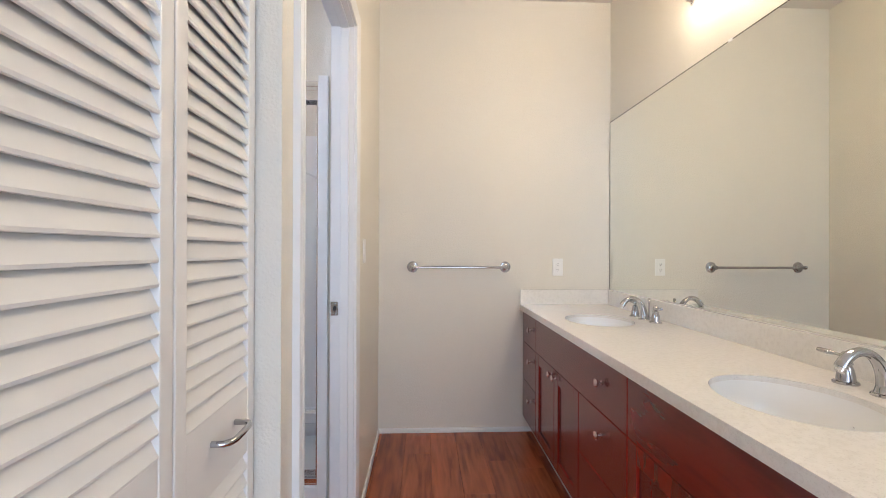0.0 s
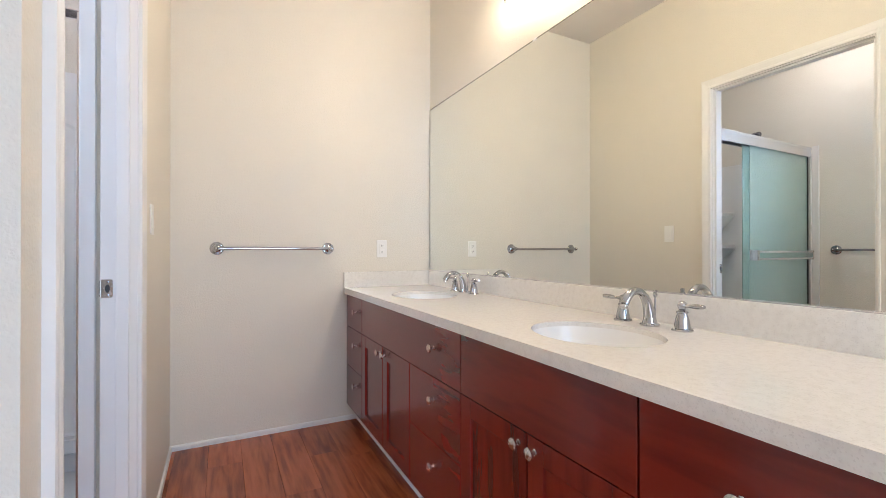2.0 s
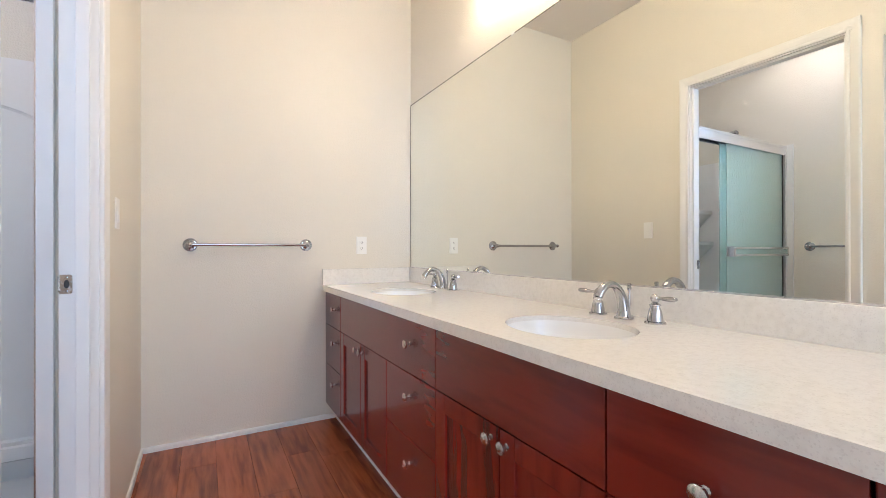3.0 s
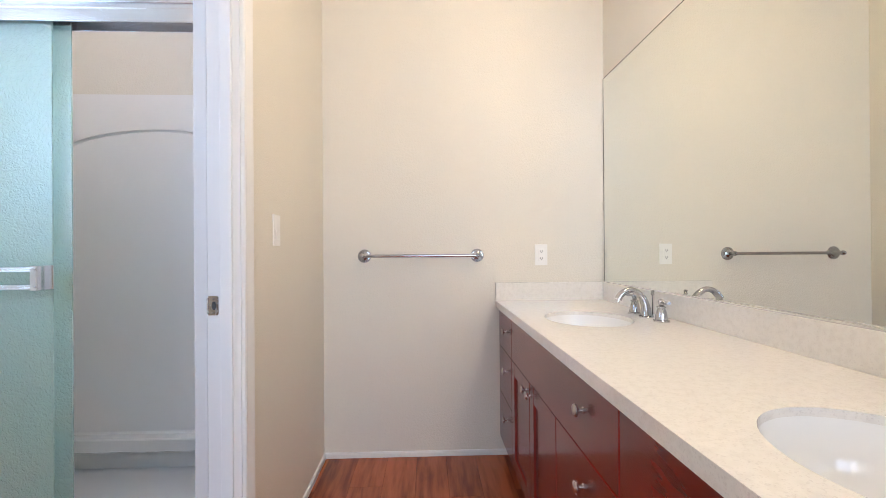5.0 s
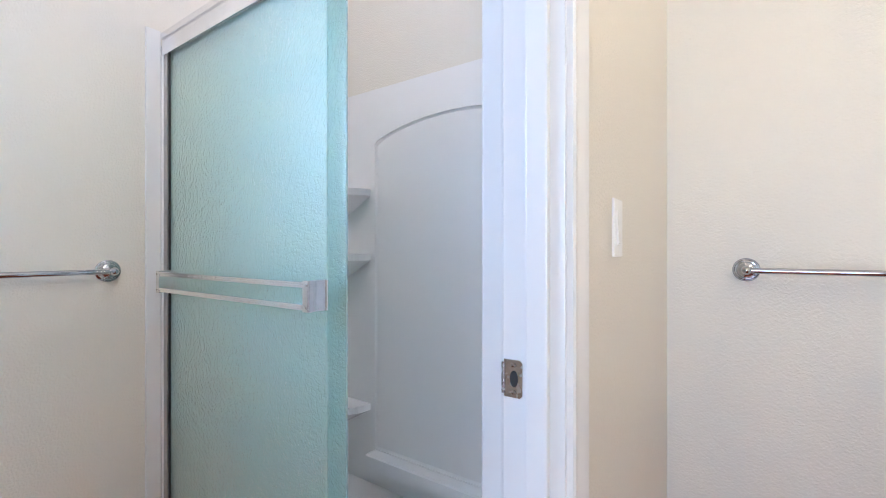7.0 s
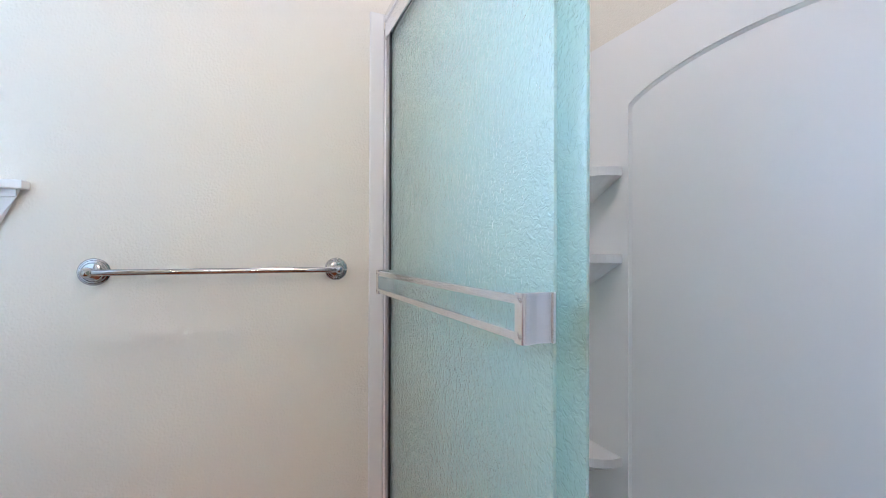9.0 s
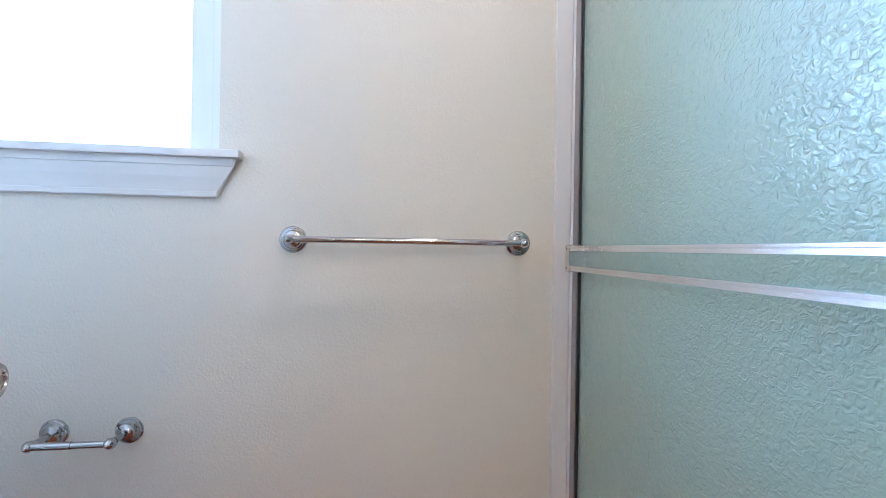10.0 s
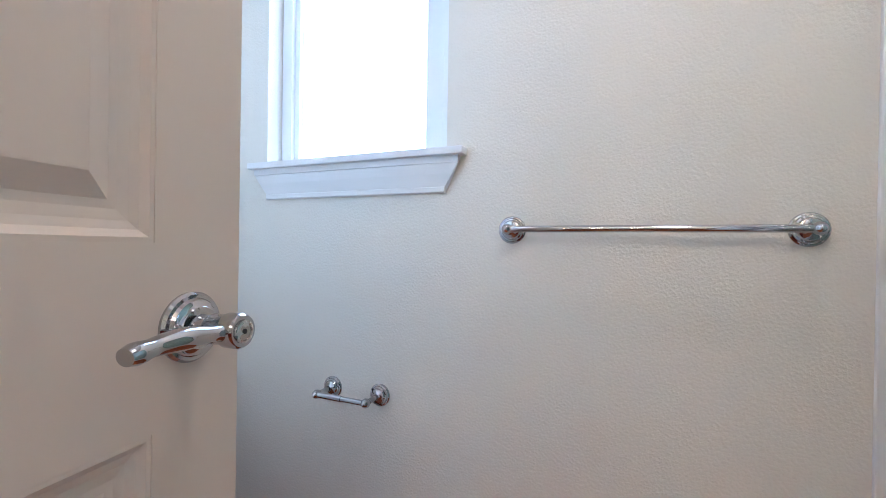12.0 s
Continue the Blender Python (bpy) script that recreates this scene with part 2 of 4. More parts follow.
# ---- the plan ----
X_EAST, Y_NORTH, X_WEST, CEILING = 1.325, 3.25, -1.745, 2.88
Y_SHOWER_BACK = 3.04
LEFT = pose(-0.210, 1.20, 0, 0, 0, 0.5)   # the wall with closet and doorway: y along it, face at local x = 0
CLOSET = pose(-0.2181, 1.2975, 0, 0, 0, 1.2)   # the closet doors stand a little askew in their opening
WALL_T = 0.095
DOOR0, DOOR1, DOOR_TOP = 0.213, 0.995, 2.13   # clear opening along that wall
WIN_Y0, WIN_Y1, WIN_Z0, WIN_Z1 = 0.622, 1.302, 1.317, 2.42

floor = structure("floor", box(-1.95, 1.45, -1.75, 3.40, -0.12, -0.012), SUBFLOOR, "reddish-brown wood plank floor", "floor")
structure("ceiling", box(-1.95, 1.45, -1.75, 3.40, CEILING, CEILING + 0.1), CEIL, "plain off-white painted ceiling", "ceiling")
structure("wall_east", box(X_EAST, X_EAST + 0.12, -1.75, 3.40, -0.01, CEILING), PAINT, "cream orange-peel painted wall behind the vanity mirror", "wall")
structure("wall_north", box(-0.240, X_EAST, Y_NORTH, Y_NORTH + 0.12, -0.01, CEILING), PAINT, "cream orange-peel painted end wall with towel bar", "wall")
structure("wall_shower_back", box(X_WEST, -0.36, Y_SHOWER_BACK + 0.035, Y_SHOWER_BACK + 0.15, -0.01, CEILING), PAINT, "off-white painted wall above the shower surround", "wall")
structure("wall_west", boxes((X_WEST - 0.13, X_WEST, 0.19, WIN_Y0, -0.01, CEILING), (X_WEST - 0.13, X_WEST, WIN_Y1, 3.38, -0.01, CEILING),
                             (X_WEST - 0.13, X_WEST, WIN_Y0, WIN_Y1, -0.01, WIN_Z0 - 0.02), (X_WEST - 0.13, X_WEST, WIN_Y0, WIN_Y1, WIN_Z1, CEILING)),
          PAINT, "off-white orange-peel painted wall with the window", "wall")
structure("wall_toilet_south", box(X_WEST, -0.95, 0.19, 0.315, -0.01, CEILING), PAINT, "off-white painted wall behind the toilet", "wall")
structure("wall_closet_back", box(-0.95, -0.86, 0.0, 1.20, -0.01, CEILING), PAINT, "painted partition between closet and toilet", "wall")
structure("wall_closet_side", box(-0.95, -0.315, 1.20, 1.300, -0.01, CEILING), PAINT, "painted partition beside the open door", "wall")
structure("wall_closet_south", box(-0.95, -0.24, -0.10, -0.004, -0.01, CEILING), PAINT, "painted closet end wall", "wall")
structure("wall_left", boxes((-WALL_T, 0, 0.075, DOOR0 - 0.02, -0.01, CEILING), (-WALL_T, 0, DOOR1 + 0.02, 2.12, -0.01, CEILING),
                             (-WALL_T, 0, DOOR0 - 0.02, DOOR1 + 0.02, DOOR_TOP + 0.02, CEILING), (-WALL_T, 0, -1.075, 0.0755, 2.07, CEILING),
                             (-WALL_T, 0, -2.95, -1.075, -0.01, CEILING)),
          PAINT, "cream orange-peel painted wall with closet and doorway", "wall", LEFT)
structure("wall_shower_end", box(-0.362, -0.325, 2.262, 3.14, -0.01, CEILING), PAINT, "painted wall at the end of the shower", "wall")
structure("wall_south", boxes((-0.2, -0.15, -1.75, -1.62, -0.01, CEILING), (-0.15, X_EAST, -1.75, -1.62, -0.01, 0.06), (-0.15, X_EAST, -1.75, -1.62, 2.2, CEILING),
                              (1.22, X_EAST, -1.75, -1.62, 0.06, 2.2)), PAINT, "cream painted wall with an unseen window stretched to the floor for fill light", "wall")

# ---- trim of the setting ----
def baseboard(name, m, length):
    """A thin white base strip along local y, its back on local x = 0."""
    bm = prism([(0.0, 0.0), (0.011, 0.0), (0.011, 0.020), (0.008, 0.027), (0.0, 0.029)], 0, length, "y")
    return structure(name, bm, TRIM, "thin white painted base strip at the floor", "baseboard", m)


baseboard("baseboard_north", Matrix.Translation((0.79, Y_NORTH, 0)) @ pose(0, 0, 0, 0, 0, 90) @ Matrix.Scale(-1, 4, (1, 0, 0)), 1.03)
baseboard("baseboard_left", LEFT @ pose(0.0, DOOR1 + 0.062, 0), 2.05 - DOOR1 - 0.062)
baseboard("baseboard_left_pier", LEFT @ pose(0.0, 0.077, 0), DOOR0 - 0.065 - 0.077)

CASING = [(0.0, 0.0), (0.0, 0.010), (0.004, 0.013), (0.012, 0.013), (0.016, 0.010), (0.040, 0.016), (0.052, 0.018), (0.057, 0.016), (0.057, 0.0)]


def casing_leg(parent, name, y_in, way, x_face, out, top):
    """One upright of a door casing: y_in is its inner edge, way its direction along the wall."""
    bm = prism([(x_face + out * d, y_in + way * a) for a, d in CASING], 0.0, top + 0.057, "z")
    return part(name, bm, TRIM, parent)


def casing_head(parent, name, y0, y1, x_face, out, z):
    bm = prism([(x_face + out * d * 1.02, z + a) for a, d in CASING], y0 - 0.057, y1 + 0.057, "y")
    return part(name, bm, TRIM, parent)


door_1 = thing("door_1", LEFT, "white moulded doorway casing and jamb", "doorway", kind="structure")
casing_leg(door_1, "casing", DOOR0 - 0.006, -1, 0.0, 1, DOOR_TOP)
casing_leg(door_1, "casing", DOOR1 + 0.006, 1, 0.0, 1, DOOR_TOP)
casing_head(door_1, "casing_head", DOOR0 - 0.006, DOOR1 + 0.006, 0.0, 1, DOOR_TOP + 0.006)
part("jamb", box(-WALL_T - 0.001, 0.001, DOOR0 - 0.02, DOOR0, 0.0, DOOR_TOP + 0.02, 0.002), TRIM, door_1)
part("jamb", box(-WALL_T - 0.001, 0.001, DOOR1, DOOR1 + 0.02, 0.0, DOOR_TOP + 0.02, 0.002), TRIM, door_1)
part("jamb_head", box(-WALL_T, 0.0, DOOR0 - 0.001, DOOR1 + 0.001, DOOR_TOP, DOOR_TOP + 0.019), TRIM, door_1)
for _y0, _y1 in ((DOOR0, DOOR0 + 0.010), (DOOR1 - 0.010, DOOR1)):
    part("door_stop", box(-WALL_T + 0.040, -WALL_T + 0.074, _y0 - 0.001, _y1 + 0.001, 0.0, DOOR_TOP, 0.003), TRIM, door_1)
part("door_stop", box(-WALL_T + 0.040, -WALL_T + 0.074, DOOR0, DOOR1, DOOR_TOP - 0.010, DOOR_TOP + 0.001, 0.003), TRIM, door_1)


def strike_plate(parent, x, y, z):
    """A latch plate let into a jamb that faces -y, its curled lip over the edge at x."""
    w, h = 0.030, 0.0285
    bm = prism([(x, z - h), (x + w - 0.004, z - h), (x + w, z - h + 0.004), (x + w, z + h - 0.004), (x + w - 0.004, z + h), (x, z + h)], y - 0.0016, y + 0.002, "y")
    plate = part("strike_plate", bm, NICKEL, parent, "brushed nickel strike plate")
    hole = [(x + 0.0165 + 0.0065 * math.cos(2 * math.pi * k / 20), z + 0.0125 * math.sin(2 * math.pi * k / 20)) for k in range(20)]
    part("latch_hole", prism(hole, y - 0.0022, y - 0.0012, "y"), DARK, plate)
    part("lip", tube([(x - 0.001, y - 0.0008, z - 0.024), (x - 0.001, y - 0.0008, z + 0.024)], 0.0034, 12), NICKEL, plate, "", True)
    for dz in (-0.0205, 0.0205):
        part("screw", lathe([(0.0038, 0), (0.0038, 0.001), (0.0, 0.0018)], 12, Matrix.Translation((x + 0.0165, y - 0.0016, z + dz)) @ pose(0, 0, 0, 90)), CHROME, plate)


strike_plate(door_1, -WALL_T + 0.0015, DOOR1, 0.964)


# ---- the open door ----
def panel_door(name, m, width, height, thick, label):
    """A four-panel moulded door; hinge edge at local x = 0, leaf along +x, thickness 0 to -thick in y."""
    door = thing(name, m, label, "door")
    bm = bmesh.new()
    st, mid = 0.110, 0.099
    pw = (width - 2 * st - mid) / 2
    rows = ((0.22, 0.851), (1.038, height - 0.13))
    box(0, width, -thick + 0.010, -0.010, 0.008, height, bm=bm)
    for y0, y1 in ((-0.0105, 0.0), (-thick, -thick + 0.0105)):
        box(0, st, y0, y1, 0.008, height, bm=bm)
        box(width - st, width, y0, y1, 0.008, height, bm=bm)
        box(st + pw, st + pw + mid, y0, y1, 0.008, height, bm=bm)
        for z0, z1 in ((0.008, rows[0][0]), (rows[0][1], rows[1][0]), (rows[1][1], height)):
            box(st, st + pw, y0, y1, z0, z1, bm=bm)
            box(st + pw + mid, width - st, y0, y1, z0, z1, bm=bm)
    part("leaf", bm, DOOR_WARM_LIT, door)
    for x0 in (st, st + pw + mid):
        for z0, z1 in rows:
            for s in (0, 1):
                bm = bmesh.new()
                f = (lambda y: y) if s == 0 else (lambda y: -thick - y)
                loops = [(0.0, -0.001), (0.005, -0.0005), (0.012, -0.006), (0.020, -0.0085), (0.030, -0.0095), (0.038, -0.0092), (0.060, 0.0005), (0.062, 0.0007)]
                prev = None
                for a, y in loops:
                    ring = [bm.verts.new((x, f(y), z)) for x, z in ((x0 + a, z0 + a), (x0 + pw - a, z0 + a), (x0 + pw - a, z1 - a), (x0 + a, z1 - a))]
                    if prev:
                        for k in range(4):
                            bm.faces.new((prev[k], prev[(k + 1) % 4], ring[(k + 1) % 4], ring[k]))
                    prev = ring
                bm.faces.new(prev)
                part("raised_panel", bm, DOOR_WARM_LIT, door)
    return door


HINGE = Vector((-0.3130, 1.4240, 0))
DOOR_M = Matrix.Translation(HINGE) @ pose(0, 0, 0, 0, 0, 186.4) @ pose(0, 0.035, 0)
DOOR_W = 0.689


def lever(parent, x, z, side):
    """A lever handle with a turn button on a stepped rose; side +1 sits on the face y = 0."""
    def m(px, py, pz, *r):
        return Matrix.Translation((px, py, pz)) @ pose(0, 0, 0, *r) @ Matrix.Scale(1.04, 4)
    y0 = 0.0 if side > 0 else -0.035
    s = side
    rose = part("rose", lathe([(0.036, 0), (0.036, 0.003), (0.0335, 0.006), (0.030, 0.0065), (0.028, 0.010), (0.0235, 0.011), (0.021, 0.014), (0.014, 0.015), (0.0125, 0.022), (0.0125, 0.034), (0.0, 0.034)], 40, m(x, y0, z, -90 * s)), CHROME, parent, "chrome stepped rose", True)
    part("hub", lathe([(0.0, 0.028), (0.0145, 0.028), (0.0155, 0.032), (0.0155, 0.046), (0.0175, 0.050), (0.0175, 0.064), (0.0155, 0.067), (0.0, 0.067)], 32, m(x, y0, z, -90 * s)), CHROME, rose, "", True)
    part("turn_button", lathe([(0.0115, 0.066), (0.0115, 0.069), (0.009, 0.070), (0.0085, 0.0685), (0.0, 0.0685)], 28, m(x, y0, z, -90 * s)), NICKEL, rose, "", True)
    part("button_slot", lathe([(0.0026, 0.068), (0.0026, 0.0692), (0.0, 0.0693)], 12, m(x, y0, z, -90 * s)), DARK, rose)
    pts, rad = [], []
    for k in range(15):
        a = k / 14
        pts.append((x - 0.013 - 0.097 * a, y0 + s * (0.055 - 0.003 * math.sin(a * 3.1)), z + 0.0028 * math.sin(a * 3.1) - 0.002 * a))
        rad.append(1.05 * (0.0105, 0.0085, 0.0088, 0.0100, 0.0112, 0.0120, 0.0122, 0.0118, 0.0110, 0.0103, 0.0096, 0.0090, 0.0105, 0.0108, 0.0085)[k])
    part("lever", tube(pts, rad, 20, flat=0.85), CHROME, rose, "", True)


door = panel_door("open_door", DOOR_M, DOOR_W, 2.11, 0.035, "open white moulded panel door with chrome lever")
lever(door, DOOR_W - 0.068, 0.949, -1)
for _z in (0.2, 1.05, 1.9):
    part("hinge", tube([(0.0, 0.006, _z - 0.045), (0.0, 0.006, _z + 0.045)], 0.006, 12), NICKEL, door, "nickel hinge")


# ---- closet with louvred bifold doors ----
def bifold_panel(m, width, height, label, pull):
    """A louvred panel along local y with its face at local x = 0."""
    leaf = thing("louvred_bifold_door", m, label, "closet door", "bifold doors of the closet")
    st, th, rail0, rail1 = 0.0312, 0.0312, 0.8236, 0.9469
    part("stile", box(-th, 0, 0.001, st, 0.01, height, 0.0025), LOUVRE, leaf)
    part("stile", box(-th, 0, width - st, width - 0.001, 0.01, height, 0.0025), LOUVRE, leaf)
    part("bottom_rail", box(-th + 0.001, -0.001, st, width - st, 0.01, 0.125, 0.002), LOUVRE, leaf)
    part("lock_rail", box(-th + 0.001, -0.001, st, width - st, rail0, rail1, 0.002), LOUVRE, leaf)
    part("top_rail", box(-th + 0.001, -0.001, st, width - st, height - 0.07, height - 0.001, 0.002), LOUVRE, leaf)
    pitch = 0.0307
    bm = prism([(-0.0247, 0.0236), (-0.0224, 0.0276), (-0.0184, 0.0274), (-0.0006, -0.0127), (-0.0014, -0.0167), (-0.0053, -0.0173)], st - 0.002, width - st + 0.002, "y")
    me = mesh_of(bm, "slat", LOUVRE)
    for z0, z1 in ((0.125, rail0), (rail1, height - 0.07)):
        n = round((z1 - z0) / pitch)
        for k in range(n):
            ob = new("slat", me)
            ob.parent = leaf
            ob.matrix_basis = pose(0, 0, z0 + (k + 0.5) * (z1 - z0) / n, 0, random.uniform(-0.7, 0.7), 0)
    if pull:
        zc, yc = 0.9030, width * 0.50
        pts = [(x, yc + 0.008 + y, zc) for x, y in ((0.0, -0.044), (0.018, -0.044), (0.026, -0.038), (0.030, -0.028), (0.031, 0.0), (0.030, 0.028), (0.026, 0.038), (0.018, 0.044), (0.0, 0.044))]
        part("pull", tube(pts, 0.0053, 14), CHROME, leaf, "chrome bow pull", True)
    return leaf


for _k in range(4):
    bifold_panel(CLOSET @ pose(-0.0426, -1.1573 + 0.28256 * _k, 0), 0.2803, 2.0294, "white louvred bifold closet door panel" + (" with chrome pull" if _k in (0, 3) else ""), _k in (0, 3))
structure("closet_track", box(-0.084, -0.034, -1.157, -0.028, 2.034, 2.070), ALU, "aluminium bifold track above the closet doors", "track", CLOSET)


# ---- vanity ----
FRONT, BACK, KICK = 0.731, 1.323, 0.803
CB = 0.811   # underside of the worktop


Z1, Z2 = 0.606, 0.362


def knob(parent, y, z, x=FRONT):
    m = Matrix.Translation((x, y, z)) @ pose(0, 0, 0, 0, -90, 0)
    part("knob", lathe([(0.0085, 0), (0.0085, 0.002), (0.0055, 0.004), (0.0050, 0.012), (0.0075, 0.015), (0.0150, 0.018), (0.0163, 0.0205), (0.0158, 0.0240), (0.0115, 0.0275), (0.0, 0.029)], 24, m), NICKEL, parent, "brushed nickel mushroom knob", True)


def slab_front(parent, name, y0, y1, z0, z1, knobs=()):
    g = 0.0016
    p = part(name, box(FRONT, FRONT + 0.019, y0 + g, y1 - g, z0 + g, z1 - g, 0.0018), CHERRY_H, parent)
    for y, z in knobs:
        knob(p, y, z)


def shaker_door(parent, y0, y1, z0, z1, knob_at):
    g, st = 0.0016, 0.060
    y0, y1, z0, z1 = y0 + g, y1 - g, z0 + g, z1 - g
    p = part("cabinet_door", boxes((FRONT, FRONT + 0.019, y0, y0 + st, z0, z1, 0.0018), (FRONT, FRONT + 0.019, y1 - st, y1, z0, z1, 0.0018),
                                   (FRONT + 0.0004, FRONT + 0.019, y0 + st, y1 - st, z0, z0 + st, 0.0015), (FRONT + 0.0004, FRONT + 0.019, y0 + st, y1 - st, z1 - st, z1, 0.0015)), CHERRY, parent)
    part("door_panel", box(FRONT + 0.009, FRONT + 0.016, y0 + st - 0.003, y1 - st + 0.003, z0 + st - 0.003, z1 - st + 0.003), CHERRY, p)
    knob(p, *knob_at)


def carcass(y0, y1, label):
    unit = thing("vanity_cabinet", Matrix(), label, "cabinet", "vanity cabinets")
    a, b, f = y0 + 0.0006, y1 - 0.0006, FRONT + 0.0205
    part("body", boxes((f, BACK, a, a + 0.016, 0.105, CB - 0.001), (f, BACK, b - 0.016, b, 0.105, CB - 0.001), (f, BACK, a + 0.015, b - 0.015, 0.105, 0.123),
                       (BACK - 0.010, BACK - 0.0005, a + 0.015, b - 0.015, 0.12, CB - 0.002), (f, f + 0.018, a + 0.015, b - 0.015, 0.586, 0.622), (f, f + 0.018, a + 0.015, b - 0.015, CB - 0.03, CB - 0.002)), CHERRY, unit)
    part("toe_kick", box(KICK, BACK, y0 + 0.0006, y1 - 0.0006, 0.0, 0.105), CHERRY_H, unit)
    return unit


def drawer_stack(y0, y1, label, shift=0.0, drop=0.0):
    unit = carcass(y0, y1, label)
    for z0, z1, zk in ((0.105, Z2, 0.278), (Z2, Z1, 0.520), (Z1, CB - 0.003, 0.716)):
        slab_front(unit, "drawer_front", y0, y1, z0, z1, [((y0 + y1) / 2 + shift, zk + drop)])
    return unit


drawer_stack(2.909, 3.249, "dark cherry vanity cabinet with three drawers", -0.06)
_u = carcass(1.769, 2.907, "dark cherry vanity cabinet with doors and drawers under a sink")
slab_front(_u, "top_front", 1.769, 2.907, Z1, CB - 0.003, [(1.970, 0.717)])
shaker_door(_u, 2.553, 2.907, 0.105, Z1, (2.588, 0.570))
shaker_door(_u, 2.209, 2.551, 0.105, Z1, (2.516, 0.570))
slab_front(_u, "drawer_front", 1.769, 2.207, Z2, Z1, [(1.970, 0.523)])
slab_front(_u, "drawer_front", 1.769, 2.207, 0.105, Z2, [(1.970, 0.275)])
_u = carcass(1.082, 1.767, "dark cherry vanity cabinet with two doors under a sink")
slab_front(_u, "false_front", 1.082, 1.767, Z1, CB - 0.003)
shaker_door(_u, 1.419, 1.767, 0.105, Z1, (1.451, 0.570))
shaker_door(_u, 1.082, 1.417, 0.105, Z1, (1.385, 0.570))
drawer_stack(0.711, 1.080, "dark red cherry vanity cabinet with wide drawers", 0.0, -0.016)
_u = carcass(0.420, 0.709, "dark red cherry end cabinet of the vanity")
slab_front(_u, "end_front", 0.420, 0.709, 0.105, CB - 0.003)
structure("vanity_shoe_moulding", box(KICK - 0.012, KICK - 0.001, 0.42, 3.236, 0.0, 0.024, 0.003), TRIM, "thin white strip along the vanity toe kick", "trim")

TOP = 0.847
SINKS = ((0.980, 2.600), (0.980, 1.424))
SX, SY = 0.166, 0.198


def oval(cx, cy, rx, ry, n=48):
    return [(cx + rx * math.cos(2 * math.pi * k / n), cy + ry * math.sin(2 * math.pi * k / n)) for k in range(n)]


def worktop():
    bm = bmesh.new()
    edges, rim = [], []
    x0, x1, y0, y1 = 0.708, 1.3035, 0.40, 3.2285
    loops = [[(x0, y0), (x1, y0), (x1, y1), (x0, y1)]] + [oval(cx, cy, SX, SY) for cx, cy in SINKS]
    for lp in loops:
        vs = [bm.verts.new((x, y, TOP)) for x, y in lp]
        es = [bm.edges.new((vs[i], vs[(i + 1) % len(vs)])) for i in range(len(vs))]
        edges += es
    bmesh.ops.triangle_fill(bm, use_beauty=True, use_dissolve=False, edges=edges)
    r = bmesh.ops.extrude_face_region(bm, geom=bm.faces[:])
    for v in r["geom"]:
        if isinstance(v, bmesh.types.BMVert):
            v.co.z = CB + 0.001
    front = [e for e in bm.edges if len(e.link_faces) == 2 and e.calc_face_angle(0) > 1.2 and all(v.co.z > TOP - 0.001 for v in e.verts)]
    bmesh.ops.bevel(bm, geom=front, offset=0.009, segments=4, affect="EDGES", profile=0.5)
    return bm


tagged(part("worktop", worktop(), QUARTZ, smooth=True), "speckled cream quartz vanity worktop with two sink cut-outs", "worktop")
tagged(part("backsplash", box(1.304, 1.3235, 0.40, 3.2485, TOP - 0.001, TOP + 0.097, 0.002), QUARTZ), "speckled cream quartz backsplash below the mirror", "backsplash")
tagged(part("side_splash", box(0.711, 1.3035, 3.229, 3.2485, TOP - 0.001, TOP + 0.097, 0.002), QUARTZ), "speckled cream quartz side splash on the end wall", "backsplash")


def sink(cx, cy):
    s = thing("sink_basin", pose(cx, cy, 0), "white oval undermount porcelain sink basin", "sink", "basins of the vanity")
    bm = bmesh.new()
    n, prev = 48, None
    prof = [(0.996, TOP - 0.016), (0.985, TOP - 0.030), (0.955, CB - 0.035), (0.88, CB - 0.080), (0.72, CB - 0.112), (0.46, CB - 0.130), (0.14, CB - 0.138), (0.14, CB - 0.150),
            (0.5, CB - 0.146), (0.80, CB - 0.122), (0.97, CB - 0.080), (1.04, CB - 0.040), (1.05, CB - 0.001), (0.998, CB - 0.001)]
    rings = [[bm.verts.new((f * SX * math.cos(2 * math.pi * k / n), f * SY * math.sin(2 * math.pi * k / n), z)) for k in range(n)] for f, z in prof]
    for a, b in zip(rings, rings[1:] + rings[:1]):
        for k in range(n):
            bm.faces.new((a[k], a[(k + 1) % n], b[(k + 1) % n], b[k]))
    part("bowl", bm, PORCELAIN, s, "", True)
    part("drain", lathe([(0.024, CB - 0.142), (0.024, CB - 0.1385), (0.019, CB - 0.137), (0.016, CB - 0.1385), (0.0, CB - 0.136)], 28), CHROME, s, "chrome drain", True)
    part("overflow", lathe([(0.007, 0), (0.007, 0.002), (0.0045, 0.0025), (0.004, 0.0005), (0.0, 0.0005)], 18, Matrix.Translation((SX * 0.955, 0, CB - 0.045)) @ pose(0, 0, 0, 0, -80, 0)), CHROME, s)
    return s


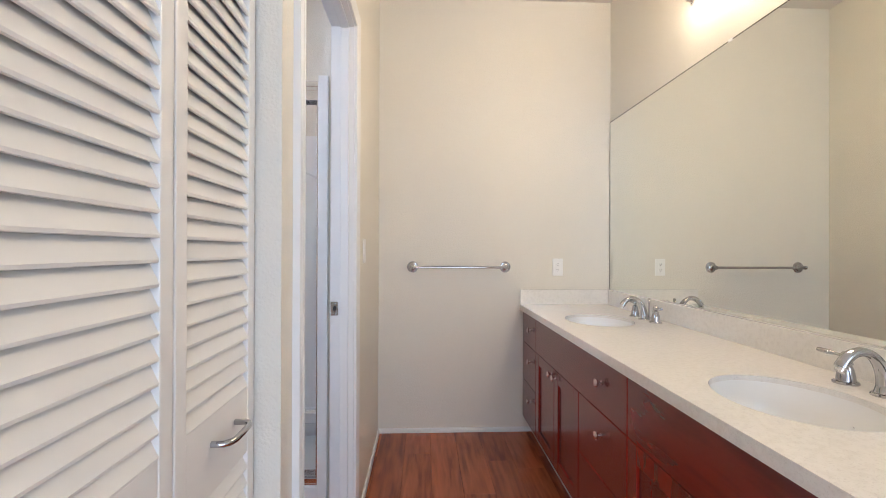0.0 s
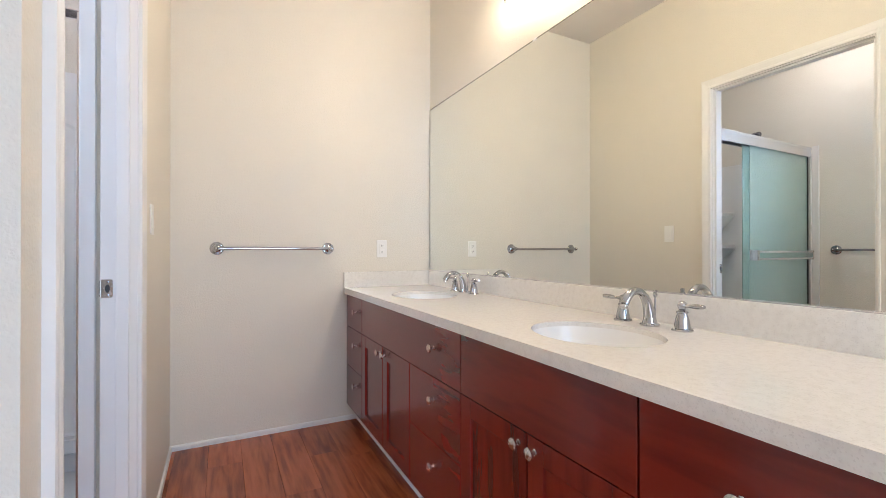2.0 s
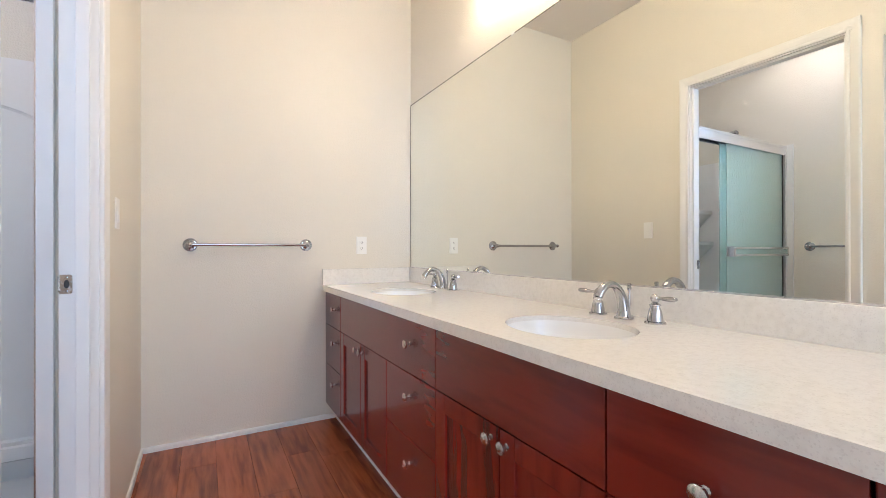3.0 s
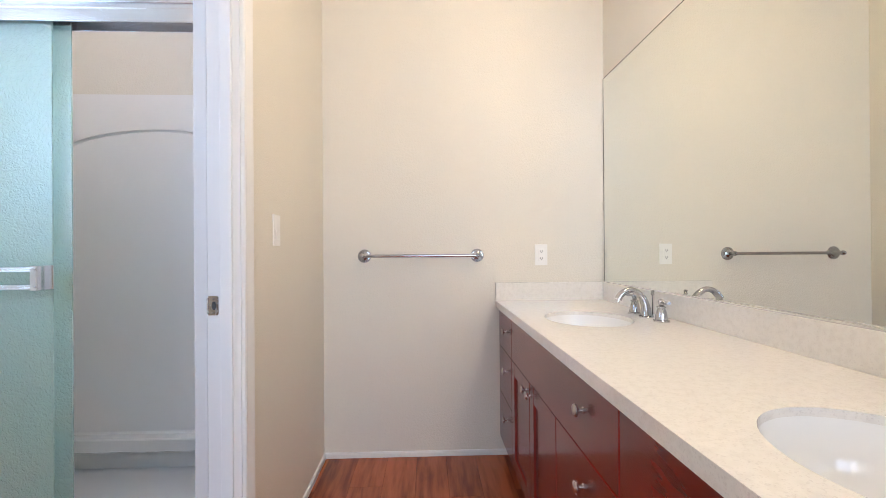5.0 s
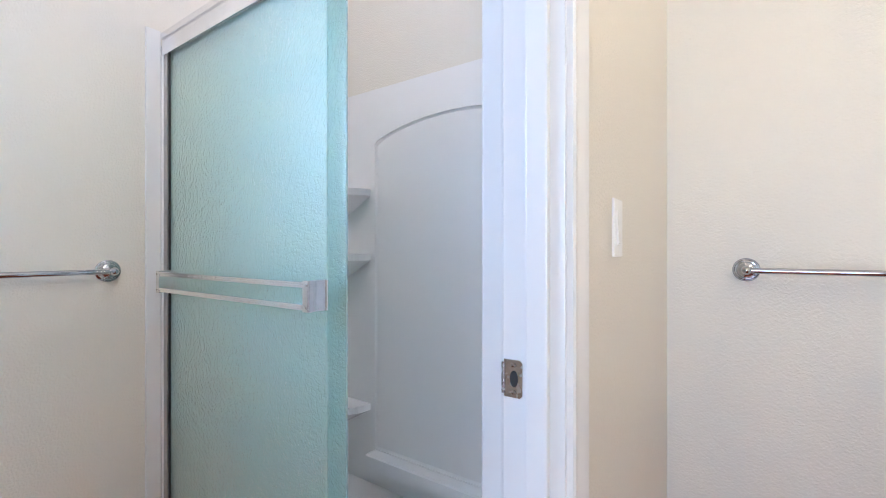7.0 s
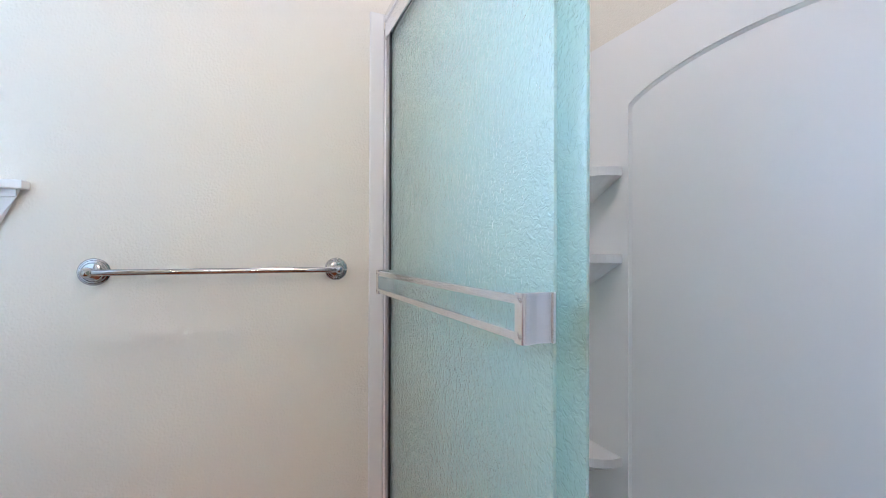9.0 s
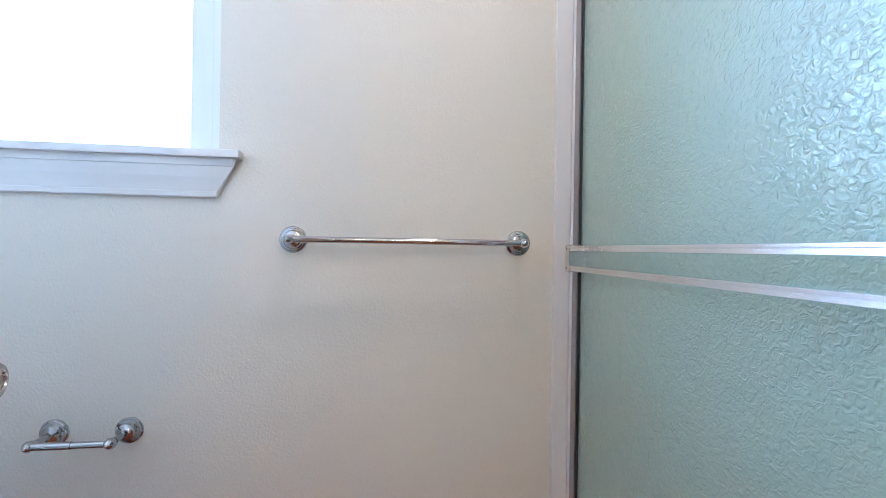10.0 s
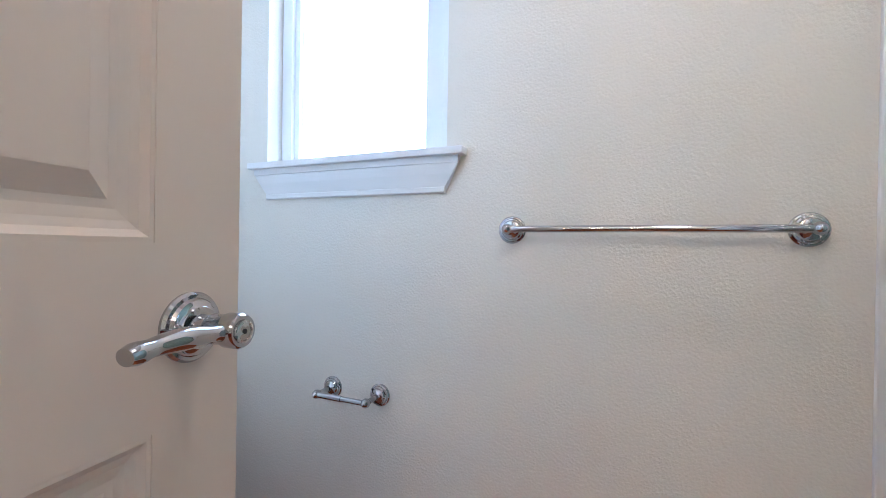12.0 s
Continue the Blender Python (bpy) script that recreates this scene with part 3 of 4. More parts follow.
def faucet(cx, cy):
    """A widespread faucet: spout towards -x, a lever on each side along y."""
    f = thing("widespread_faucet", pose(cx, cy, TOP), "polished chrome widespread faucet with two lever handles", "faucet", "faucets of the vanity")
    part("spout_base", lathe([(0.0290, 0), (0.0295, 0.003), (0.0275, 0.0065), (0.0225, 0.0085), (0.0205, 0.016), (0.0175, 0.030), (0.0, 0.030)], 32), CHROME, f, "", True)
    pts, rad = [], []
    for k in range(25):
        a = k / 24
        turn = math.radians(143 * a)
        pts.append((-0.065 + 0.065 * math.cos(turn), 0, 0.010 + 0.101 * math.sin(turn) ** 0.92))
        rad.append(0.0190 - 0.0072 * min(1, a / 0.45) + 0.0030 * max(0, a - 0.7) / 0.3)
    part("spout", tube(pts, rad, 20), CHROME, f, "", True)
    part("aerator", lathe([(0.0118, 0.0), (0.0118, 0.008), (0.0, 0.008)], 20, Matrix.Translation((-0.1205, 0, 0.0630)) @ pose(0, 0, 0, 0, 35, 0)), NICKEL, f)
    part("lift_rod", lathe([(0.0028, 0.0), (0.0028, 0.088), (0.006, 0.090), (0.0075, 0.096), (0.005, 0.101), (0.0078, 0.105), (0.0055, 0.110), (0.0, 0.111)], 16, Matrix.Translation((0.026, 0, 0))), CHROME, f, "", True)
    for s in (-1, 1):
        h = part("handle", lathe([(0.0295, 0), (0.0300, 0.003), (0.0280, 0.0065), (0.0225, 0.0080), (0.0222, 0.0110), (0.0205, 0.024), (0.0172, 0.040), (0.0135, 0.0495), (0.0130, 0.0515), (0.0165, 0.0530), (0.0168, 0.0560), (0.0120, 0.0585), (0.0085, 0.0620), (0.0110, 0.0665), (0.0132, 0.0735), (0.0122, 0.0805), (0.0070, 0.0860), (0.0, 0.0875)], 32, Matrix.Translation((0.004, s * 0.105, 0))), CHROME, f, "", True)
        q = [(0.004 - 0.012 * a, s * (0.105 + 0.008 + 0.064 * a), 0.074 + 0.004 * a) for a in [k / 10 for k in range(11)]]
        part("lever", tube(q, [0.0070, 0.0060, 0.0056, 0.0062, 0.0074, 0.0086, 0.0094, 0.0095, 0.0084, 0.0088, 0.0062], 16, flat=0.8), CHROME, h, "", True)
    return f


for _cx, _cy in SINKS:
    sink(_cx, _cy)
    faucet(1.223, _cy + 0.003)

# ---- mirror ----
_mir = thing("vanity_mirror", Matrix(), "large frameless wall mirror above the vanity backsplash", "mirror")
part("mirror_glass", box(1.3175, 1.3240, 0.40, 3.240, TOP + 0.098, 2.069, 0.0015), MIRROR, _mir)
EDGE = material("dark_mirror_edge", (0.10, 0.09, 0.07), 0.35, 0.5)
part("polished_edge", boxes((1.3168, 1.3174, 0.40, 3.240, 2.0650, 2.0690), (1.3168, 1.3174, 3.2365, 3.2400, TOP + 0.102, 2.0645)), EDGE, _mir, "dark polished mirror edge")
part("edge_channel", box(1.3145, 1.3238, 0.40, 3.240, TOP + 0.0973, TOP + 0.102), ALU, _mir, "thin metal mirror channel")
for _y in (0.95, 1.55, 2.1):
    part("mirror_clip", box(1.3145, 1.3238, _y - 0.012, _y + 0.012, 2.062, 2.0725, 0.001), PLASTIC, _mir)


# ---- wall fittings ----
def flange(m, parent, r=0.0365, far=0.0):
    """A stepped round rose with a post ending in a ball, out along local z."""
    p = part("rose", lathe([(r, 0), (r, 0.004), (r * 0.93, 0.007), (r * 0.86, 0.0075), (r * 0.80, 0.012), (r * 0.70, 0.0125), (r * 0.62, 0.017), (r * 0.40, 0.019), (0.0085, 0.024), (0.0075, 0.050 + far), (0.0, 0.050 + far)], 36, m), CHROME, parent, "stepped round chrome rose", True)
    part("ball_end", lathe([(0.0, 0.044), (0.007, 0.045), (0.0120, 0.050), (0.0140, 0.058), (0.0120, 0.066), (0.0070, 0.072), (0.0045, 0.074), (0.0, 0.077)], 24, m @ Matrix.Translation((0, 0, far))), CHROME, p, "", True)
    return p


def towel_bar(m, label, half):
    """A bar along local x, twice half between posts, out along local z."""
    t = thing("towel_bar", m, label, "towel bar", "towel bars")
    for x in (-half, half):
        flange(Matrix.Translation((x, 0, 0)), t)
    part("rod", tube([(0.003 - half, 0, 0.058), (half - 0.003, 0, 0.058)], 0.0085, 18), CHROME, t, "", True)
    return t


towel_bar(Matrix.Translation((0.303, Y_NORTH, 1.095)) @ pose(0, 0, 0, 90), "polished chrome towel bar on the cream end wall", 0.308)
towel_bar(Matrix.Translation((X_WEST, 1.813, 1.087)) @ pose(0, 0, 0, 90, 0, 90), "polished chrome towel bar beside the shower", 0.316)

_tp = thing("toilet_paper_holder", Matrix.Translation((X_WEST, 1.006, 0.584)) @ pose(0, 0, 0, 90, 0, 90), "empty chrome toilet paper holder below the window", "paper holder")
for _x in (-0.088, 0.088):
    flange(Matrix.Translation((_x, 0, 0)), _tp, 0.034, 0.022)
part("roller", tube([(-0.084, 0, 0.082), (0.004, 0, 0.082)], 0.0095, 18), CHROME, _tp, "", True)
part("roller_sleeve", tube([(0.002, 0, 0.082), (0.084, 0, 0.082)], 0.0082, 18), CHROME, _tp, "", True)


def cover_plate(m, label, name, category):
    p = thing(name, m, label, category)
    part("cover_plate", box(-0.035, 0.035, -0.0575, 0.0575, 0.0, 0.006, 0.0025), PLASTIC, p)
    return p


_o = cover_plate(Matrix.Translation((0.966, Y_NORTH, 1.095)) @ pose(0, 0, 0, 90), "white duplex power outlet on the cream wall", "power_outlet", "outlet")
part("outlet_insert", box(-0.0165, 0.0165, -0.0335, 0.0335, 0.0055, 0.0085, 0.001), PLASTIC, _o)
for _y in (-0.019, 0.019):
    _f = part("socket_face", box(-0.014, 0.014, _y - 0.0125, _y + 0.0125, 0.008, 0.0096, 0.0006), PLASTIC, _o)
    for _x in (-0.006, 0.006):
        part("slot", box(_x - 0.0012, _x + 0.0012, _y - 0.002, _y + 0.006, 0.0093, 0.0101), DARK, _f)
    part("ground_hole", lathe([(0.0024, 0.0093), (0.0024, 0.0101), (0, 0.0101)], 10, Matrix.Translation((0, _y - 0.007, 0))), DARK, _f)
for _y in (-0.0035, 0.0035):
    part("test_button", box(-0.006, 0.006, _y - 0.0025, _y + 0.0025, 0.008, 0.0104, 0.0004), PLASTIC, _o)
_s = cover_plate(LEFT @ Matrix.Translation((0.0, 1.302, 1.202)) @ pose(0, 0, 0, 90, 0, 90), "white rocker light switch beside the doorway", "light_switch", "switch")
part("rocker", boxes((-0.0165, 0.0165, -0.001, 0.0335, 0.0055, 0.0075, 0.0007), (-0.0165, 0.0165, -0.0335, -0.001, 0.0055, 0.0095, 0.0007)), PLASTIC, _s)
part("dimmer_slider", box(-0.010, 0.010, -0.030, -0.026, 0.009, 0.0108, 0.0005), PLASTIC, _s)


# ---- vanity light ----
def vanity_light():
    t = thing("vanity_light", Matrix(), "brushed nickel bar light with lit frosted glass shades above the mirror", "wall light")
    part("back_plate", box(1.298, 1.3235, 1.05, 2.24, 2.335, 2.405, 0.008), NICKEL, t)
    for y in LAMP_Y:
        arm = part("arm", tube([(1.300, y, 2.37), (1.275, y, 2.335), (1.24, y, 2.305), (1.215, y, 2.295), (1.20, y, 2.305)], 0.008, 14), NICKEL, t, "", True)
        part("socket_cup", lathe([(0.0, 2.243), (0.005, 2.245), (0.008, 2.251), (0.005, 2.257), (0.010, 2.262), (0.024, 2.272), (0.033, 2.290), (0.036, 2.312), (0.032, 2.312), (0.0, 2.300)], 24, Matrix.Translation((1.20, y, 0))), NICKEL, arm, "", True)
        part("shade", lathe([(0.030, 2.309), (0.046, 2.330), (0.056, 2.365), (0.062, 2.410), (0.072, 2.440), (0.069, 2.441), (0.059, 2.411), (0.053, 2.366), (0.043, 2.332), (0.027, 2.312)], 28, Matrix.Translation((1.20, y, 0))), LAMPGLASS, t, "lit frosted glass shade", True)
    return t


vanity_light()


# ---- shower ----
def shower():
    t = thing("shower_surround", Matrix(), "white moulded acrylic shower surround with arched back panel and corner shelves", "shower")
    yb, xl, xr, top, pan = Y_SHOWER_BACK, X_WEST + 0.018, -0.362, 1.895, 0.07
    # back panel with an arched recess
    ax0, ax1, spring, crown, z0 = -1.405, -0.575, 1.638, 1.724, 0.240
    bm = bmesh.new()
    n = 28
    half, mid = (ax1 - ax0) / 2, (ax0 + ax1) / 2
    rise = crown - spring
    rad = (half * half + rise * rise) / (2 * rise)
    arch = []
    for k in range(n + 1):   # half a flat arc, half an ellipse: steep at the springing, flat at the crown
        u = -math.cos(math.pi * k / n)
        arc = (math.sqrt(rad * rad - (u * half) ** 2) - (rad - rise)) / rise
        arch.append((mid + u * half, spring + rise * (0.5 * arc + 0.5 * math.sqrt(max(0.0, 1 - u * u)))))
    inner = [(ax0, z0)] + arch + [(ax1, z0)]
    def ring(pts, y, shrink=0.0):
        c = Vector((mid, (z0 + crown) / 2))
        out = []
        for x, z in pts:
            out.append(bm.verts.new((x + (shrink if x < c.x else -shrink) * (abs(x - c.x) > 0.02), y, z + (shrink if z < z0 + 0.01 else -shrink))))
        return out
    r0, r1, r2 = ring(inner, yb), ring(inner, yb + 0.003, 0.001), ring(inner, yb + 0.009, 0.010)
    for a, b in ((r0, r1), (r1, r2)):
        for k in range(len(a)):
            bm.faces.new((a[k], a[(k + 1) % len(a)], b[(k + 1) % len(b)], b[k]))
    outer = [bm.verts.new((x, yb, z)) for x, z in ((xl, pan), (xl, top), (xr, top), (xr, pan))]
    edges = [bm.edges.new((outer[k], outer[(k + 1) % 4])) for k in range(4)]
    edges += [e for e in bm.edges if all(v in r0 for v in e.verts)]
    bmesh.ops.triangle_fill(bm, use_beauty=True, edges=edges)
    lip = [bm.verts.new((v.co.x, yb + 0.034, v.co.z)) for v in outer]
    for k in range(4):
        bm.faces.new((outer[k], outer[(k + 1) % 4], lip[(k + 1) % 4], lip[k]))
    part("back_panel", bm, ACRYLIC, t)
    part("arched_panel", box(ax0 + 0.004, ax1 - 0.004, yb + 0.0085, yb + 0.030, z0 + 0.004, crown - 0.004), ACRYLIC, t)
    part("side_panel", box(X_WEST + 0.001, xl, 2.285, yb + 0.03, pan, top, 0.004), ACRYLIC, t)
    part("side_panel", box(xr - 0.001, xr + 0.016, 2.30, yb + 0.03, pan, top, 0.004), ACRYLIC, t)
    part("back_ledge", prism([(yb + 0.01, 0.236), (yb - 0.055, 0.240), (yb - 0.062, 0.233), (yb - 0.062, 0.180), (yb - 0.05, 0.172), (yb + 0.01, 0.172)], -1.400, xr, "x"), ACRYLIC, t)
    for z, d in ((1.437, 0.150), (1.137, 0.160), (0.443, 0.185)):
        bm = bmesh.new()
        m = 10
        lo, hi = [], []
        edge = [(-1.430, yb - 0.002) for k in (0,)] + [(xl + (-1.430 - xl) * math.sin(math.pi / 2 * (1 - k / m)) ** 1.0, yb - d * math.sin(math.pi / 2 * k / m) ** 0.85) for k in range(1, m + 1)]
        corner = (xl, yb)
        top_ring = [bm.verts.new((x, y, z)) for x, y in edge] + [bm.verts.new((*corner, z))]
        mid_ring = [bm.verts.new((x, y, z - 0.030)) for x, y in edge] + [bm.verts.new((*corner, z - 0.030))]
        low_ring = [bm.verts.new((xl + (x - xl) * 0.15, yb + (y - yb) * 0.15, z - 0.17)) for x, y in edge] + [bm.verts.new((*corner, z - 0.17))]
        for a, b in ((top_ring, mid_ring), (mid_ring, low_ring)):
            for k in range(len(a)):
                bm.faces.new((a[k], a[(k + 1) % len(a)], b[(k + 1) % len(b)], b[k]))
        bm.faces.new(top_ring)
        bm.faces.new(low_ring)
        part("corner_shelf", bm, ACRYLIC, t)
    part("pan", boxes((X_WEST + 0.001, -0.364, 2.33, yb + 0.03, 0.0, 0.075, 0.01), (X_WEST + 0.001, -0.364, 2.275, 2.37, 0.0, 0.185, 0.012)), ACRYLIC, t)
    part("flange_strip", box(X_WEST, X_WEST + 0.013, 2.236, 2.284, 0.0, 1.945, 0.004), TRIM, t, "white edge strip")
    part("flange_strip", box(-0.378, -0.3365, 2.238, 2.2615, 0.0, 1.945, 0.004), TRIM, t, "white edge strip")
    return t


shower()


def shower_doors():
    t = thing("shower_door_frame", Matrix(), "satin aluminium frame of the sliding shower doors", "shower door frame")
    x0, x1 = X_WEST + 0.019, -0.365
    part("header", boxes((x0, x1, 2.284, 2.354, 1.895, 1.928, 0.003), (x0, x1, 2.284, 2.29, 1.855, 1.896, 0.001), (x0, x1, 2.348, 2.354, 1.855, 1.896, 0.001), (x0, x1, 2.278, 2.288, 1.912, 1.934, 0.003)), ALU, t)
    part("bottom_track", boxes((x0, x1, 2.287, 2.351, 0.186, 0.196, 0.002), (x0, x1, 2.287, 2.292, 0.195, 0.215, 0.001), (x0, x1, 2.317, 2.321, 0.195, 0.212, 0.001), (x0, x1, 2.346, 2.351, 0.195, 0.225, 0.001)), ALU, t)
    part("wall_channel", boxes((x0, x0 + 0.006, 2.29, 2.348, 0.196, 1.895), (x0 + 0.005, x0 + 0.030, 2.29, 2.294, 0.196, 1.895), (x0 + 0.005, x0 + 0.030, 2.344, 2.348, 0.196, 1.895)), ALU_DARK_REFLECTION, t, "aluminium wall channel with its dark reflection put into the grey")
    # added dark strip in place of the shade in the channel gap
    part("gap_shade_strip", box(x0 + 0.0305, x0 + 0.0375, 2.2925, 2.2980, 0.206, 1.866, 0.001), RUBBER_AND_GAP, t, "dark strip for the shaded gap beside the glass")
    part("wall_channel", boxes((x1 - 0.006, x1, 2.29, 2.348, 0.196, 1.895), (x1 - 0.030, x1 - 0.005, 2.29, 2.294, 0.196, 1.895), (x1 - 0.030, x1 - 0.005, 2.344, 2.348, 0.196, 1.895)), ALU, t)
    for k, (a, b, y, lab) in enumerate(((-1.700, -0.850, 2.302, "outer"), (-1.690, -0.815, 2.333, "inner"))):
        d = thing("sliding_shower_door", Matrix(), "obscure green-tinted textured glass sliding shower door" + (" with double towel bar" if k == 0 else ", pushed behind the other"), "shower door", "sliding shower doors")
        part("glass_panel", box(a, b, y - 0.003, y + 0.003, 0.205, 1.872, 0.001), RAINGLASS, d, "pebbled obscure glass").visible_shadow = False
        part("top_hanger", box(a + 0.001, b - 0.001, y - 0.006, y + 0.006, 1.860, 1.890, 0.002), ALU, d)
        for x in (a + 0.06, b - 0.08):
            part("roller", lathe([(0.011, -0.003), (0.011, 0.003)], 16, Matrix.Translation((x, y, 1.878)) @ pose(0, 0, 0, 90)), RUBBER_AND_GAP, d)
        if k == 0:
            h = part("towel_handle", box(-0.872, -0.868, 2.2475, 2.2515, 1.026, 1.070), ALU, d, "double flat-bar aluminium handle")
            for z in (1.066, 1.012):
                bar = [(2.2520, z), (2.2455, z + 0.0015), (2.2465, z + 0.0090), (2.2425, z + 0.0100), (2.2430, z + 0.0150), (2.2490, z + 0.0165), (2.2520, z + 0.0160)]
                part("bar", prism(bar, -1.672, -0.860, "x"), ALU, h)
            for x, s in ((-1.662, -1), (-0.858, 1)):
                outline = [(x + s * a, y) for a, y in [(-0.012, 2.2440), (0.008, 2.2430), (0.0105, 2.2480), (0.0105, 2.2570), (0.0070, 2.2680), (0.0070, 2.2800), (0.0105, 2.2930), (0.014, 2.2945), (0.014, 2.2985), (-0.004, 2.2985), (-0.002, 2.2700), (-0.002, 2.2520), (-0.012, 2.2500)]]
                bracket = part("bracket", prism(outline, 1.010, 1.085, "z"), ALU, h, "curved extruded bracket", True)
                for z in (1.0205, 1.0745):
                    part("screw", lathe([(0.0036, 0), (0.0036, 0.0012), (0.0012, 0.0018), (0.0012, 0.0008), (0, 0.0008)], 12, Matrix.Translation((x + s * 0.003, 2.2436, z)) @ pose(0, 0, 0, 90)), NICKEL, bracket)

shower_doors()


def hand_shower():
    t = thing("hand_shower", Matrix(), "chrome shower arm with flexible hose on the shower wall", "shower head")
    x, y = X_WEST, 2.69
    part("arm", tube([(x, y, 2.14), (x + 0.06, y, 2.145), (x + 0.11, y, 2.125), (x + 0.135, y, 2.08)], 0.010, 14), CHROME, t, "", True)
    part("arm_flange", lathe([(0.030, 0), (0.028, 0.006), (0.014, 0.012), (0.0, 0.012)], 24, Matrix.Translation((x, y, 2.14)) @ pose(0, 0, 0, 0, 90, 0)), CHROME, t, "", True)
    part("head", lathe([(0.0, 0.03), (0.014, 0.03), (0.018, 0.0), (0.040, -0.03), (0.040, -0.038), (0.0, -0.040)], 24, Matrix.Translation((x + 0.15, y, 2.055)) @ pose(0, 0, 0, 0, -30, 0)), CHROME, t, "", True)
    part("hose", tube([(x + 0.10 + 0.09 * math.sin(a * math.pi), y - 0.02 + 0.06 * a, 2.02 - 0.78 * math.sin(a * math.pi)) for a in [k / 20 for k in range(21)]], 0.007, 10), CHROME, t, "chrome flexible hose", True)


hand_shower()


# ---- toilet-room window ----
def window(name, m, w, z0, z1, label, deep, wide=0.022):
    """A vinyl window in an opening along local x, room side at local y = 0, outside at +y."""
    t = thing(name, m, label, "window", kind="structure")
    f = 0.045
    fr = part("window_frame", boxes((0.001, f, deep - 0.06, deep, z0, z1, 0.003), (w - f, w - 0.001, deep - 0.06, deep, z0, z1, 0.003), (f, w - f, deep - 0.06, deep, z0, z0 + f, 0.003), (f, w - f, deep - 0.06, deep, z1 - f, z1, 0.003)), VINYL, t)
    s = 0.022
    r = wide
    part("sash", boxes((f, f + s, deep - 0.045, deep - 0.01, z0 + f, z1 - f, 0.002), (w - f - r, w - f, deep - 0.045, deep - 0.01, z0 + f, z1 - f, 0.002), (f, w - f, deep - 0.045, deep - 0.01, z0 + f, z0 + f + s, 0.002), (f, w - f, deep - 0.045, deep - 0.01, z1 - f - s, z1 - f, 0.002)), VINYL, fr)
    p = part("pane", box(f + s, w - f - r, deep - 0.030, deep - 0.024, z0 + f + s, z1 - f - s), PANE, t)
    p.visible_shadow = False
    return t


_w = window("window_1", Matrix.Translation((X_WEST, WIN_Y0, 0)) @ pose(0, 0, 0, 0, 0, 90), WIN_Y1 - WIN_Y0, WIN_Z0 - 0.050, WIN_Z1, "white vinyl window with bright daylight, wooden sill and apron", 0.125, 0.062)
part("window_sill", box(-0.050, WIN_Y1 - WIN_Y0 + 0.062, -0.042, 0.06, WIN_Z0 - 0.021, WIN_Z0, 0.003), TRIM, _w, "white painted sill")
_out = [(0.0, -0.021), (-0.024, -0.021), (-0.024, -0.040), (-0.021, -0.042), (-0.0205, -0.050), (-0.0180, -0.070), (-0.0135, -0.092), (-0.0110, -0.1065), (-0.0135, -0.1085), (-0.0135, -0.1205), (-0.010, -0.1235), (0.0, -0.1235)]
_bm = prism([(y, WIN_Z0 + z) for y, z in _out], -0.034, WIN_Y1 - WIN_Y0 + 0.044, "x")
for _v in _bm.verts:
    _t = (WIN_Z0 - 0.021 - _v.co.z) / 0.1025
    if _v.co.z < WIN_Z0 - 0.04:
        _v.co.x += (0.045 if _v.co.x < 0.3 else -0.045) * min(1, (_t - 0.2) / 0.66)
part("window_apron", _bm, TRIM, _w, "white moulded apron with mitred returns")
tagged(part("backdrop_west", box(-3.3, -3.25, -2.5, 4.5, -1.0, 4.5), SKYGLOW), "plain bright overcast sky outside the window", "backdrop", kind="structure")

# the unseen window behind the start of the walk, stretched to the floor as low fill
window("window_2", Matrix.Translation((1.22, -1.62, 0)) @ pose(0, 0, 0, 0, 0, 180), 1.37, 0.06, 2.2, "unseen white window behind the start of the walk, stretched to the floor for fill light", 0.1)


# ---- ceiling light of the toilet room ----
_cl = thing("ceiling_light", pose(-1.22, 2.02, CEILING), "lit white glass dome ceiling light with nickel rim", "ceiling light")
part("rim", lathe([(0.0, 0.0), (0.118, 0.0), (0.118, -0.022), (0.110, -0.026), (0.104, -0.020), (0.0, -0.018)], 40), NICKEL, _cl, "", True)
part("dome", lathe([(0.103, -0.022), (0.096, -0.044), (0.074, -0.063), (0.04, -0.074), (0.0, -0.078)], 40), DOME, _cl, "lit opal glass dome", True)


